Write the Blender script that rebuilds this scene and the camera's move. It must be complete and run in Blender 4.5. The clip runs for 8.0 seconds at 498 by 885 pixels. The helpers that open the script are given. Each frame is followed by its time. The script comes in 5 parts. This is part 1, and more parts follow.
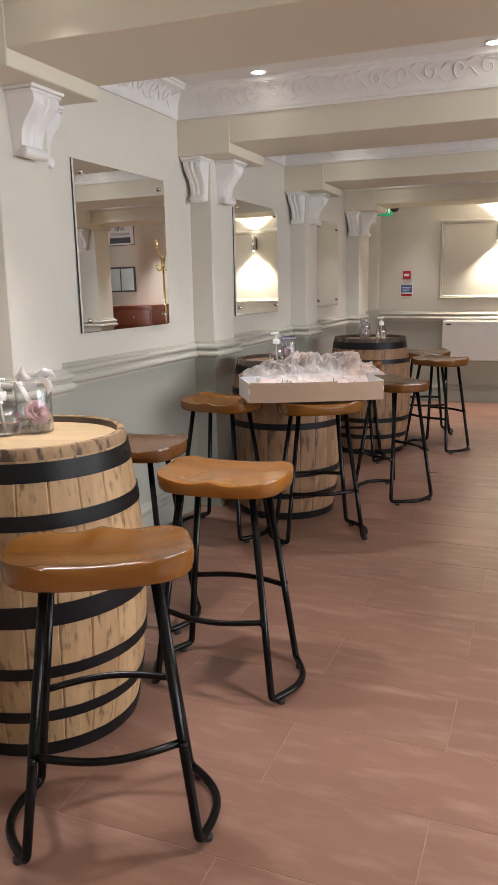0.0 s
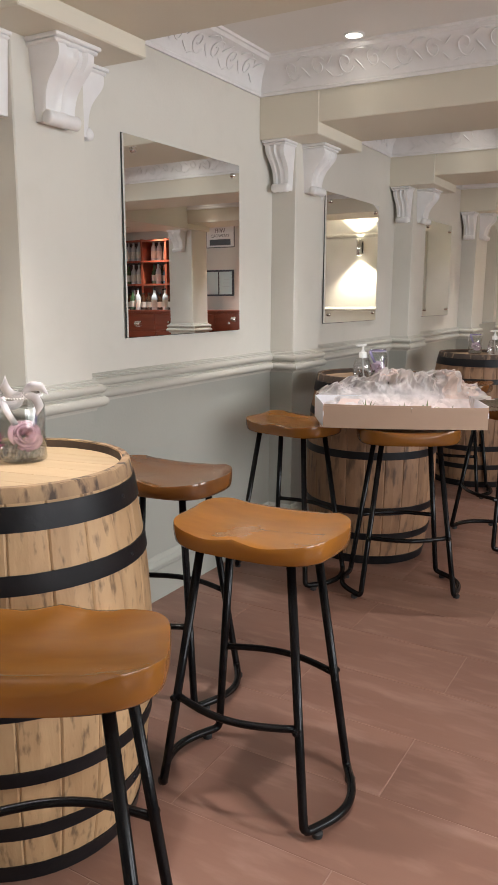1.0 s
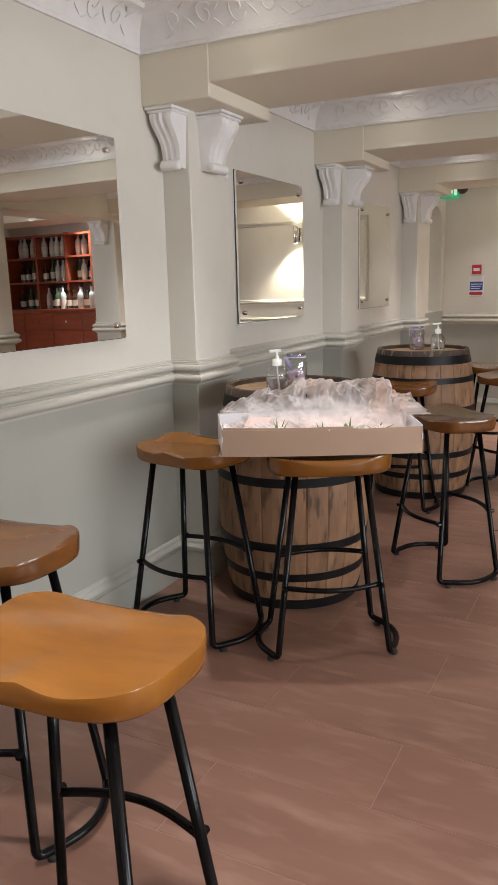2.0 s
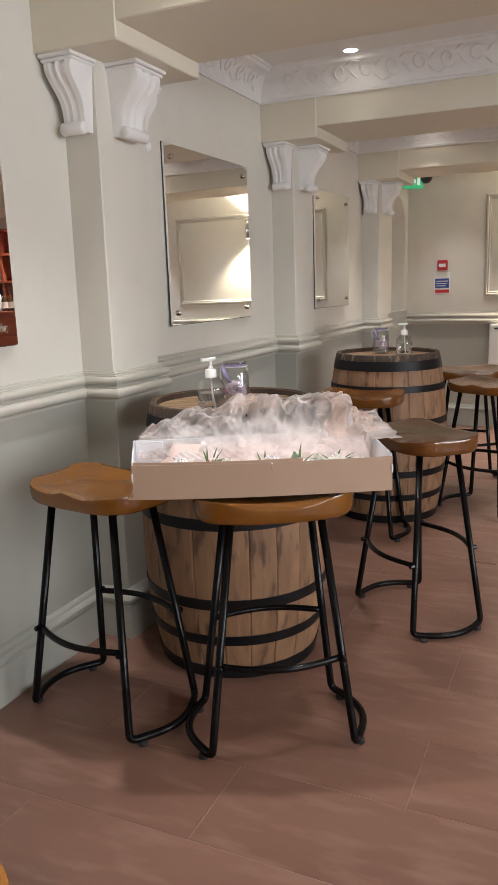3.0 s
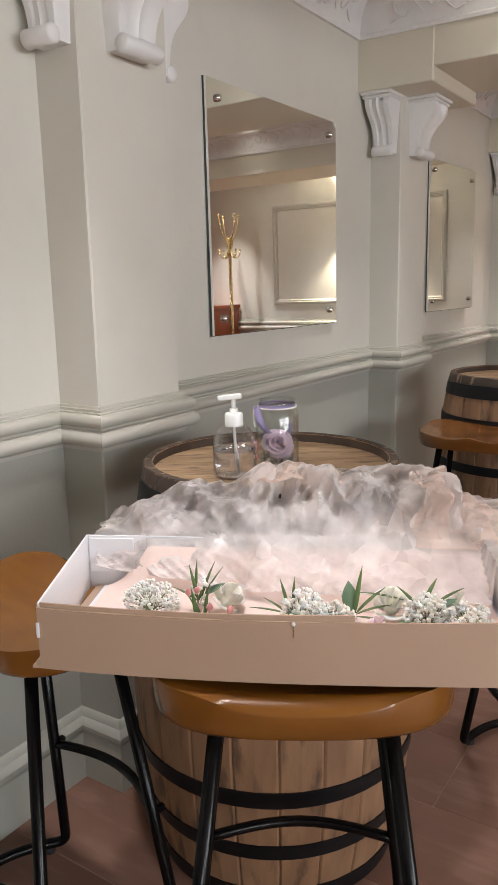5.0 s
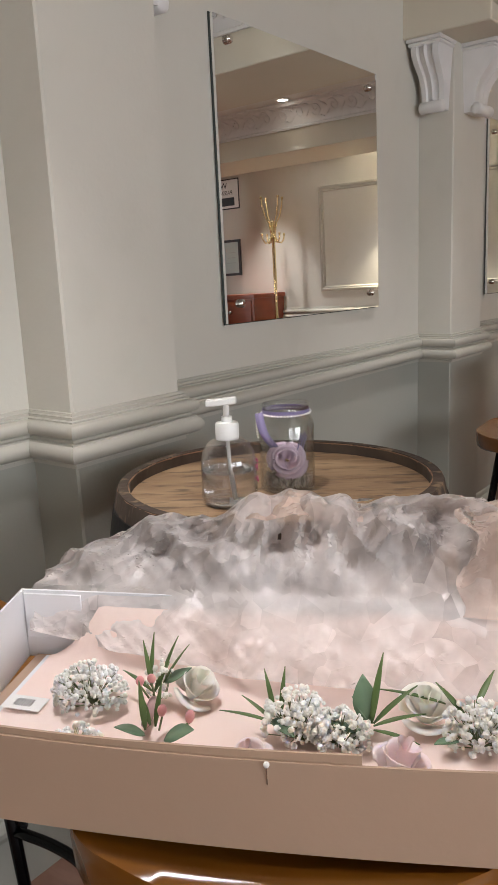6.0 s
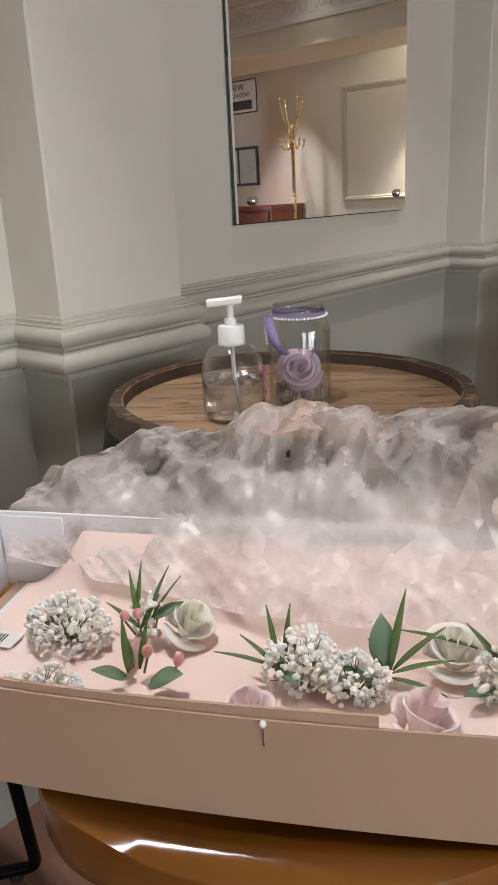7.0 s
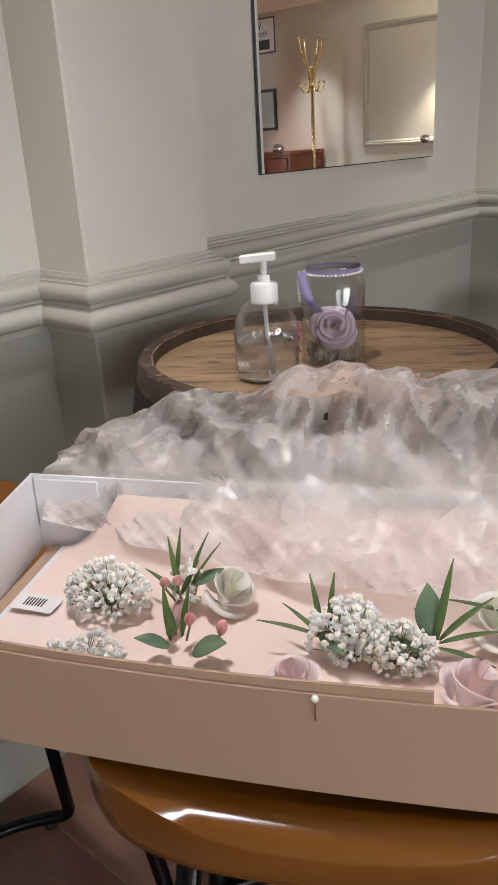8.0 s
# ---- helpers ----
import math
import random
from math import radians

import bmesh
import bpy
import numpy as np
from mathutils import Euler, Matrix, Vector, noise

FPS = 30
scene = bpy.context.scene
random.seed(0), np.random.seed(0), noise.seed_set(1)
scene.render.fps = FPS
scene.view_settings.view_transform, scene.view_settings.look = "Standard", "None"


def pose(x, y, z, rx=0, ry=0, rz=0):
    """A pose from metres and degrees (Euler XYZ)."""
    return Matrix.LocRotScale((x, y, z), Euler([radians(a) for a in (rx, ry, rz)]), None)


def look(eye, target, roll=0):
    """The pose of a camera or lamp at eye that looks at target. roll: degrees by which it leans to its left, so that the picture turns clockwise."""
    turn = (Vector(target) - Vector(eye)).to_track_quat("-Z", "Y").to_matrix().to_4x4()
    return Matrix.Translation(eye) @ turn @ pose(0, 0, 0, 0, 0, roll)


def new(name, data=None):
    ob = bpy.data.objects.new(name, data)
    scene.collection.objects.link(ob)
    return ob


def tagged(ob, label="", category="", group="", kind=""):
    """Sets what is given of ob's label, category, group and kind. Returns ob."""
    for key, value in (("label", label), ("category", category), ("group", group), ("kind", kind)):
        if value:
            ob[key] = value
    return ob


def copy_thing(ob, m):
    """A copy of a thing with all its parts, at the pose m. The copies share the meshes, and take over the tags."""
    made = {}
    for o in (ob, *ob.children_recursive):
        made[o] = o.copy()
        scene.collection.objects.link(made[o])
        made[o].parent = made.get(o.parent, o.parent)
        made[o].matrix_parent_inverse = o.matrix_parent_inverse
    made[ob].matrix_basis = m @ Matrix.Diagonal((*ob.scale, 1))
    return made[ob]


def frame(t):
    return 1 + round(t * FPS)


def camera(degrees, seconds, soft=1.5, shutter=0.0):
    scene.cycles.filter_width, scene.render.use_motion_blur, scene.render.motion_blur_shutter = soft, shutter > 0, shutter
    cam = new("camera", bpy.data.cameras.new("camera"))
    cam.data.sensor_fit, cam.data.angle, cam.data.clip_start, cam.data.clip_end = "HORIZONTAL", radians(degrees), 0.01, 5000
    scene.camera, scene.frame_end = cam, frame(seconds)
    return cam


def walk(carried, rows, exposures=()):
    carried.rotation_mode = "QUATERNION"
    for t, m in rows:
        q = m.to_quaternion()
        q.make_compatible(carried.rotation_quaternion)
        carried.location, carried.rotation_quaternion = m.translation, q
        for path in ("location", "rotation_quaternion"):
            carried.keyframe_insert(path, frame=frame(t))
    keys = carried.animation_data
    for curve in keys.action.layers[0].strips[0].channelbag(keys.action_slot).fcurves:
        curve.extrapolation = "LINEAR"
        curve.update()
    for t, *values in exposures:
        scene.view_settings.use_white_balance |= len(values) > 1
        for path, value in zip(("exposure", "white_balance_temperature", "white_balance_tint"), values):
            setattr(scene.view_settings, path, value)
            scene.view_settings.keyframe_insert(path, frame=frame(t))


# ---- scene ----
cam = camera(36.5, 8.0)
PATH = [
    (0, (0.3, -0.074, 1.316), (-0.423, 1.745, 0.908), -1.0),
    (0.5, (0.268, 0.248, 1.312), (-0.625, 1.994, 0.919), -2.2),
    (1, (0.225, 0.529, 1.288), (-0.757, 2.228, 0.901), 0.4),
    (1.5, (0.178, 0.859, 1.3), (-0.774, 2.575, 0.916), -1.6),
    (1.7, (0.182, 0.995, 1.317), (-0.749, 2.718, 0.915), -1.7),
    (2.8, (0.024, 1.672, 1.302), (-0.796, 3.45, 0.893), -1.4),
    (3, (-0.003, 1.781, 1.281), (-0.815, 3.563, 0.872), -1.7),
    (3.5, (-0.052, 2.047, 1.294), (-0.901, 3.813, 0.895), -1.0),
    (4, (-0.105, 2.271, 1.281), (-0.959, 4.033, 0.875), -0.5),
    (4.5, (-0.202, 2.495, 1.302), (-1.082, 4.242, 0.883), -0.5),
    (5, (-0.269, 2.719, 1.27), (-1.345, 4.355, 0.862), -1.2),
    (5.2, (-0.285, 2.801, 1.268), (-1.449, 4.375, 0.859), -0.2),
    (6.3, (-0.421, 3.131, 1.22), (-1.616, 4.672, 0.777), -2.8),
    (6.5, (-0.436, 3.154, 1.209), (-1.629, 4.69, 0.743), -2.7),
    (7, (-0.452, 3.181, 1.186), (-1.66, 4.647, 0.562), -2.6),
    (7.5, (-0.462, 3.181, 1.192), (-1.666, 4.606, 0.471), -2.6),
    (8, (-0.486, 3.182, 1.194), (-1.701, 4.587, 0.45), -3.1),
]
walk(cam, [(t, look(eye, target, roll)) for t, eye, target, roll in PATH], [(0, 0.0), (1.5, 0.06), (3.5, 0.08), (5.0, 0.06), (6.5, -0.28), (8, -0.30)])

# ---- light ----
world = bpy.data.worlds.new("world")
scene.world = world
world.use_nodes = True
world.node_tree.nodes["Background"].inputs[0].default_value = (0.9, 0.92, 1.0, 1)
world.node_tree.nodes["Background"].inputs[1].default_value = 0.05
SPOT_WATTS, SCONCE_WATTS, ADDED_WINDOW_WATTS = 125.0, 100.0, 84.0

# ---- materials ----


def mat(name, base, rough=0.6, second=None, scale=6.0, stretch=(1, 1, 1), amount=0.5, metal=0.0, bump=0.0, bump_scale=60.0,
        fine=None, per_object=0.0, coat=0.0, rough_var=0.0, world_space=False, spec=0.5):
    """A procedural surface: base varied to second by a large noise, to fine by a small one, with bump."""
    m = bpy.data.materials.new(name)
    m.use_nodes = True
    nt = m.node_tree
    n, l = nt.nodes, nt.links
    b = n["Principled BSDF"]
    b.inputs["Roughness"].default_value = rough
    b.inputs["Metallic"].default_value = metal
    b.inputs["Specular IOR Level"].default_value = spec
    b.inputs["Coat Weight"].default_value = coat
    b.inputs["Coat Roughness"].default_value = 0.15
    b.inputs["Base Color"].default_value = (*base, 1)
    co = n.new("ShaderNodeNewGeometry" if world_space else "ShaderNodeTexCoord")
    out = co.outputs["Position"] if world_space else co.outputs["Object"]
    mp = n.new("ShaderNodeMapping")
    mp.inputs["Scale"].default_value = stretch
    l.new(out, mp.inputs[0])
    info = n.new("ShaderNodeObjectInfo")
    add = n.new("ShaderNodeVectorMath")
    add.operation = "ADD"
    mul = n.new("ShaderNodeMath")
    mul.operation = "MULTIPLY"
    mul.inputs[1].default_value = 37.0
    l.new(info.outputs["Random"], mul.inputs[0])
    l.new(mp.outputs[0], add.inputs[0])
    if not world_space:
        l.new(mul.outputs[0], add.inputs[1])
    vec = add.outputs[0]
    col = None

    def noise_tex(s, detail=4.0):
        t = n.new("ShaderNodeTexNoise")
        t.inputs["Scale"].default_value = s
        t.inputs["Detail"].default_value = detail
        l.new(vec, t.inputs["Vector"])
        return t.outputs["Fac"]

    def mixed(a, c, fac):
        x = n.new("ShaderNodeMix")
        x.data_type = "RGBA"
        if a is None:
            x.inputs[6].default_value = (*base, 1)
        else:
            l.new(a, x.inputs[6])
        x.inputs[7].default_value = (*c, 1)
        l.new(fac, x.inputs[0])
        return x.outputs[2]

    def ramp(fac, lo, hi, top=1.0):
        r = n.new("ShaderNodeMapRange")
        r.inputs[1].default_value, r.inputs[2].default_value = lo, hi
        r.inputs[4].default_value = top
        l.new(fac, r.inputs[0])
        return r.outputs[0]

    if second:
        col = mixed(col, second, ramp(noise_tex(scale), 0.35, 0.68, amount))
    if fine:
        col = mixed(col, fine[0], ramp(noise_tex(fine[1], 6.0), fine[2], fine[3], fine[4]))
    if per_object:
        h = n.new("ShaderNodeHueSaturation")
        r = n.new("ShaderNodeMapRange")
        r.inputs[3].default_value, r.inputs[4].default_value = 1 - per_object, 1 + per_object
        l.new(info.outputs["Random"], r.inputs[0])
        l.new(r.outputs[0], h.inputs["Value"])
        if col is None:
            h.inputs["Color"].default_value = (*base, 1)
        else:
            l.new(col, h.inputs["Color"])
        col = h.outputs[0]
    if col is not None:
        l.new(col, b.inputs["Base Color"])
    if rough_var:
        r = n.new("ShaderNodeMapRange")
        r.inputs[3].default_value, r.inputs[4].default_value = rough - rough_var, rough + rough_var
        l.new(noise_tex(scale * 2.3), r.inputs[0])
        l.new(r.outputs[0], b.inputs["Roughness"])
    if bump:
        bp = n.new("ShaderNodeBump")
        bp.inputs["Strength"].default_value = bump
        bp.inputs["Distance"].default_value = 0.004
        l.new(noise_tex(bump_scale, 5.0), bp.inputs["Height"])
        l.new(bp.outputs[0], b.inputs["Normal"])
    return m


def glass(name, colour=(1, 1, 1), rough=0.0, ior=1.45):
    m = bpy.data.materials.new(name)
    m.use_nodes = True
    b = m.node_tree.nodes["Principled BSDF"]
    b.inputs["Base Color"].default_value = (*colour, 1)
    b.inputs["Roughness"].default_value = rough
    b.inputs["IOR"].default_value = ior
    b.inputs["Transmission Weight"].default_value = 1
    return m


def glow(name, colour, strength):
    m = bpy.data.materials.new(name)
    m.use_nodes = True
    b = m.node_tree.nodes["Principled BSDF"]
    b.inputs["Base Color"].default_value = (*colour, 1)
    b.inputs["Emission Color"].default_value = (*colour, 1)
    b.inputs["Emission Strength"].default_value = strength
    return m


WALL = mat("wall_paint", (0.67, 0.645, 0.575), 0.55, (0.61, 0.585, 0.52), 1.7, amount=0.5, bump=0.12, bump_scale=90, fine=((0.58, 0.565, 0.49), 9, 0.55, 0.8, 0.35), world_space=True)
LOWER = mat("lower_wall_paint", (0.42, 0.42, 0.37), 0.5, (0.38, 0.38, 0.335), 1.9, amount=0.6, bump=0.12, bump_scale=90, fine=((0.37, 0.37, 0.32), 7, 0.58, 0.8, 0.4), world_space=True)
RAIL = mat("rail_paint", (0.52, 0.50, 0.44), 0.4, (0.46, 0.445, 0.39), 3.0, amount=0.5, bump=0.06, bump_scale=40, world_space=True)
BEAM = mat("beam_paint", (0.70, 0.655, 0.54), 0.5, (0.65, 0.60, 0.49), 2.0, amount=0.5, bump=0.1, bump_scale=80, world_space=True)
CEIL = mat("ceiling_paint", (0.78, 0.76, 0.72), 0.45, (0.72, 0.70, 0.66), 1.5, amount=0.5, bump=0.08, bump_scale=50, world_space=True)
PLASTER = mat("white_gloss_plaster", (0.82, 0.81, 0.80), 0.35, (0.74, 0.73, 0.71), 14, amount=0.5, bump=0.25, bump_scale=35)
TILE = mat("terracotta_plank_tile", (0.228, 0.120, 0.084), 0.34, (0.176, 0.088, 0.062), 2.2, (0.6, 2.0, 1), 0.7, bump=0.3, bump_scale=10,
           fine=((0.38, 0.235, 0.18), 9, 0.50, 0.80, 0.6), per_object=0.05, rough_var=0.12)
GROUT = mat("grout", (0.36, 0.24, 0.19), 0.8, (0.22, 0.13, 0.10), 8, amount=0.6, world_space=True)
SEAT = mat("varnished_seat_wood", (0.245, 0.092, 0.010), 0.22, (0.17, 0.060, 0.008), 4, (1.2, 4, 3), 0.7, bump=0.12, bump_scale=9,
           fine=((0.13, 0.046, 0.005), 3, 0.5, 0.85, 0.4), per_object=0.16, coat=0.2, rough_var=0.1)
BLACK = mat("black_painted_steel", (0.003, 0.003, 0.0035), 0.2, (0.006, 0.005, 0.005), 20, amount=0.6, bump=0.1, bump_scale=120, spec=0.2)
RUBBER = mat("black_rubber", (0.015, 0.015, 0.015), 0.7, (0.03, 0.03, 0.03), 40, amount=0.5)
MIRROR = mat("mirror_silver", (0.92, 0.94, 0.925), 0.005, metal=1.0)
MIRROR_EDGE = mat("mirror_edge", (0.05, 0.06, 0.055), 0.2)
CHROME = mat("chrome", (0.75, 0.74, 0.72), 0.12, (0.6, 0.6, 0.6), 30, amount=0.4, metal=1.0)
BRASS = mat("polished_brass", (0.85, 0.70, 0.40), 0.2, (0.74, 0.58, 0.30), 25, amount=0.5, metal=1.0)
CARD = mat("kraft_card", (0.46, 0.32, 0.23), 0.75, (0.42, 0.29, 0.205), 5, amount=0.5, bump=0.08, bump_scale=80)
CARD_IN = mat("white_card", (0.80, 0.80, 0.82), 0.7, (0.74, 0.74, 0.77), 5, amount=0.5)
MAHOGANY = mat("red_mahogany", (0.33, 0.074, 0.034), 0.3, (0.24, 0.052, 0.025), 4, (1, 1, 6), 0.7, coat=0.4)
WHITE_PLASTIC = mat("white_plastic", (0.82, 0.82, 0.80), 0.35, (0.78, 0.78, 0.76), 10, amount=0.4)
DARK = mat("dark_plastic", (0.03, 0.03, 0.035), 0.4, (0.05, 0.05, 0.05), 10, amount=0.4)


def thin_glass(name, tint, rough):
    """Thin clear wall: light passes straight on, with a mirror gloss that grows towards the edges."""
    m = bpy.data.materials.new(name)
    m.use_nodes = True
    n, l = m.node_tree.nodes, m.node_tree.links
    n.remove(n["Principled BSDF"])
    tp, gl, lw, mr, mx = n.new("ShaderNodeBsdfTransparent"), n.new("ShaderNodeBsdfGlossy"), n.new("ShaderNodeLayerWeight"), n.new("ShaderNodeMapRange"), n.new("ShaderNodeMixShader")
    tp.inputs[0].default_value = (*tint, 1)
    gl.inputs["Roughness"].default_value = rough
    lw.inputs["Blend"].default_value = 0.22
    mr.inputs[3].default_value, mr.inputs[4].default_value = 0.035, 0.75
    l.new(lw.outputs["Facing"], mr.inputs[0])
    l.new(mr.outputs[0], mx.inputs[0])
    l.new(tp.outputs[0], mx.inputs[1])
    l.new(gl.outputs[0], mx.inputs[2])
    l.new(mx.outputs[0], n["Material Output"].inputs[0])
    return m


CLEAR = thin_glass("clear_glass", (0.965, 0.975, 0.97), 0.02)
PET = thin_glass("clear_plastic", (0.975, 0.975, 0.98), 0.04)
HOOP = mat("black_steel_hoop", (0.007, 0.007, 0.009), 0.42, (0.02, 0.017, 0.016), 9, amount=0.5, bump=0.15, bump_scale=60, spec=0.22)


def stave_mat(name, base, second, stain, k, fleck):
    """Oak staves: grain along z, ragged dark stains."""
    return mat(name, base, 0.6, second, 6, (3.2, 3.2, 0.9), 0.7, bump=0.4, bump_scale=18, fine=(stain, fleck, 0.56 - k, 0.70 - k, 0.72), per_object=0.14)


OAK_PALE = stave_mat("pale_oak", (0.49, 0.32, 0.17), (0.35, 0.21, 0.10), (0.08, 0.045, 0.025), 0.0, 17)
OAK_BROWN = stave_mat("weathered_oak", (0.33, 0.185, 0.10), (0.19, 0.10, 0.052), (0.05, 0.03, 0.02), 0.02, 9)
HEAD_PALE = mat("pale_oak_head", (0.56, 0.40, 0.23), 0.6, (0.48, 0.33, 0.18), 4, (1, 7, 1), 0.6, bump=0.2, bump_scale=20, per_object=0.06)
HEAD_BROWN = mat("worn_oak_head", (0.43, 0.29, 0.165), 0.6, (0.22, 0.125, 0.065), 5, (1.5, 5, 1), 0.9, bump=0.3, bump_scale=20,
                 fine=((0.07, 0.042, 0.026), 11, 0.54, 0.68, 0.75), per_object=0.1)

RIM_PALE = mat("pale_scuffed_rim", (0.40, 0.26, 0.14), 0.7, (0.20, 0.12, 0.07), 16, (1, 1, 0.3), 0.8, bump=0.4, fine=((0.04, 0.025, 0.02), 30, 0.52, 0.62, 0.9))
RIM_DARK = mat("dark_scuffed_rim", (0.065, 0.042, 0.028), 0.7, (0.03, 0.02, 0.015), 12, (1, 1, 0.3), 0.8, bump=0.4, fine=((0.26, 0.18, 0.11), 34, 0.55, 0.66, 0.8))
DARK_OAK = mat("charred_oak", (0.055, 0.038, 0.028), 0.7, (0.10, 0.07, 0.05), 18, amount=0.7, bump=0.2)
# ---- mesh helpers ----


def part(name, bm, material, parent=None, label="", smooth=False, angle=None):
    me = bpy.data.meshes.new(name)
    bmesh.ops.recalc_face_normals(bm, faces=bm.faces)
    bm.to_mesh(me)
    bm.free()
    if smooth:
        for p in me.polygons:
            p.use_smooth = True
    if angle is not None:
        me.set_sharp_from_angle(angle=radians(angle))
    if material:
        me.materials.append(material)
    ob = new(name, me)
    if parent:
        ob.parent = parent
    if label:
        tagged(ob, label)
    return ob


def again(name, ob, parent, m):
    """One more piece on the mesh of ob."""
    o = new(name, ob.data)
    o.parent = parent
    o.matrix_basis = m
    return o


def thing(name, label, category, m=None, group=""):
    e = new(name)
    e.empty_display_size = 0.1
    tagged(e, label, category, group)
    if m is not None:
        e.matrix_basis = m
    return e


def structure(ob, label="", category=""):
    return tagged(ob, label, category, kind="structure")


def slab(bm, x0, x1, y0, y1, z0, z1, bevel=0.0, seg=1):
    r = bmesh.ops.create_cube(bm, size=1)
    for v in r["verts"]:
        v.co = Vector((x0 + (v.co.x + 0.5) * (x1 - x0), y0 + (v.co.y + 0.5) * (y1 - y0), z0 + (v.co.z + 0.5) * (z1 - z0)))
    if bevel:
        es = list({e for v in r["verts"] for e in v.link_edges})
        bmesh.ops.bevel(bm, geom=es, offset=bevel, segments=seg, profile=0.7, affect="EDGES")
    return bm


def block(x0, x1, y0, y1, z0, z1, bevel=0.0, seg=1):
    return slab(bmesh.new(), x0, x1, y0, y1, z0, z1, bevel, seg)


def lathe(profile, n=32, bm=None, centre=(0, 0), wobble=None):
    """Turns (radius, z) pairs round the z axis."""
    bm = bm or bmesh.new()
    rings = []
    for r, z in profile:
        if r < 1e-6:
            rings.append([bm.verts.new((centre[0], centre[1], z))])
        else:
            ring = []
            for i in range(n):
                a = 2 * math.pi * i / n
                k = r * (1 + wobble(a, z)) if wobble else r
                ring.append(bm.verts.new((centre[0] + k * math.cos(a), centre[1] + k * math.sin(a), z)))
            rings.append(ring)
    for a, b in zip(rings, rings[1:]):
        if len(a) == 1 and len(b) == 1:
            continue
        for i in range(n):
            j = (i + 1) % n
            if len(a) == 1:
                bm.faces.new((a[0], b[i], b[j]))
            elif len(b) == 1:
                bm.faces.new((a[i], a[j], b[0]))
            else:
                bm.faces.new((a[i], a[j], b[j], b[i]))
    return bm


def tube(points, r, n=10, closed=False, bm=None, taper=None):
    """A round bar along points."""
    bm = bm or bmesh.new()
    ps = [Vector(p) for p in points]
    rings, up = [], None
    for i, p in enumerate(ps):
        a = ps[i - 1] if (i > 0 or closed) else p
        b = ps[(i + 1) % len(ps)] if (i < len(ps) - 1 or closed) else p
        d = (b - a).normalized()
        if up is None:
            up = d.orthogonal().normalized()
        up = (up - d * up.dot(d)).normalized()
        side = d.cross(up)
        k = r * (taper[i] if taper else 1)
        rings.append([bm.verts.new(p + k * (math.cos(2 * math.pi * j / n) * up + math.sin(2 * math.pi * j / n) * side)) for j in range(n)])
    pairs = list(zip(rings, rings[1:])) + ([(rings[-1], rings[0])] if closed else [])
    for a, b in pairs:
        for j in range(n):
            bm.faces.new((a[j], a[(j + 1) % n], b[(j + 1) % n], b[j]))
    if not closed:
        bm.faces.new(rings[0][::-1])
        bm.faces.new(rings[-1])
    return bm


def arc_path(points, radius, seg=5):
    """Rounds the corners of a polyline."""
    ps = [Vector(p) for p in points]
    out = [ps[0]]
    for a, b, c in zip(ps, ps[1:], ps[2:]):
        u, v = (a - b), (c - b)
        k = min(radius, u.length * 0.49, v.length * 0.49)
        p, q = b + u.normalized() * k, b + v.normalized() * k
        for i in range(seg + 1):
            t = i / seg
            out.append((1 - t) ** 2 * p + 2 * t * (1 - t) * b + t * t * q)
    return out + [ps[-1]]


def moulding(path, profile, closed=False):
    """Sweeps a profile of (out, z) pairs along a plan line, with mitred corners; out is to the right of the way."""
    bm = bmesh.new()
    ps = [Vector((p[0], p[1])) for p in path]
    n = len(ps)
    rings = []
    for i, p in enumerate(ps):
        d0 = (p - ps[i - 1]).normalized() if (i > 0 or closed) else None
        d1 = (ps[(i + 1) % n] - p).normalized() if (i < n - 1 or closed) else None
        d0, d1 = d0 or d1, d1 or d0
        n0, n1 = Vector((d0.y, -d0.x)), Vector((d1.y, -d1.x))
        m = (n0 + n1).normalized()
        m /= max(0.3, m.dot(n0))
        rings.append([bm.verts.new((p.x + m.x * o, p.y + m.y * o, z)) for o, z in profile])
    pairs = list(zip(rings, rings[1:])) + ([(rings[-1], rings[0])] if closed else [])
    k = len(profile)
    for a, b in pairs:
        for j in range(k - 1):
            bm.faces.new((a[j], a[j + 1], b[j + 1], b[j]))
    if not closed:
        bm.faces.new(rings[0])
        bm.faces.new(rings[-1][::-1])
    return bm


# ---- the room ----
WX, ENDY, EASTX, BACKY = -1.65, 8.60, 3.70, -2.60
PITCH, P2Y, PW, PD = 1.805, 3.987, 0.300, 0.132
CEIL_Z, BEAM_Z, BLOCK_Z, CORN_Z = 2.345, 2.06, 2.008, 2.196
DADO_LO, DADO_HI = 0.905, 0.99
PILLARS = [P2Y + PITCH * k for k in (-3, -2, -1, 0, 1, 2)]
BEAMS = [p - 0.13 for p in PILLARS]
BEAM_W = 0.525
FX = WX + PD


def wall_pair(name, x0, x1, y0, y1, label):
    """A wall with a lower painted band and an upper one."""
    w = part(name, block(x0, x1, y0, y1, DADO_LO + 0.02, CEIL_Z + 0.2), WALL)
    structure(w, label, "wall")
    part("lower_band", block(x0, x1, y0, y1, 0, DADO_LO + 0.02), LOWER, w)
    return w


wall_pair("wall_west", WX - 0.15, WX, BACKY, ENDY + 0.2, "cream painted plaster wall above a grey-green lower half")
wall_pair("wall_north", WX, EASTX + 0.15, ENDY, ENDY + 0.2, "cream painted end wall with grey-green lower half")
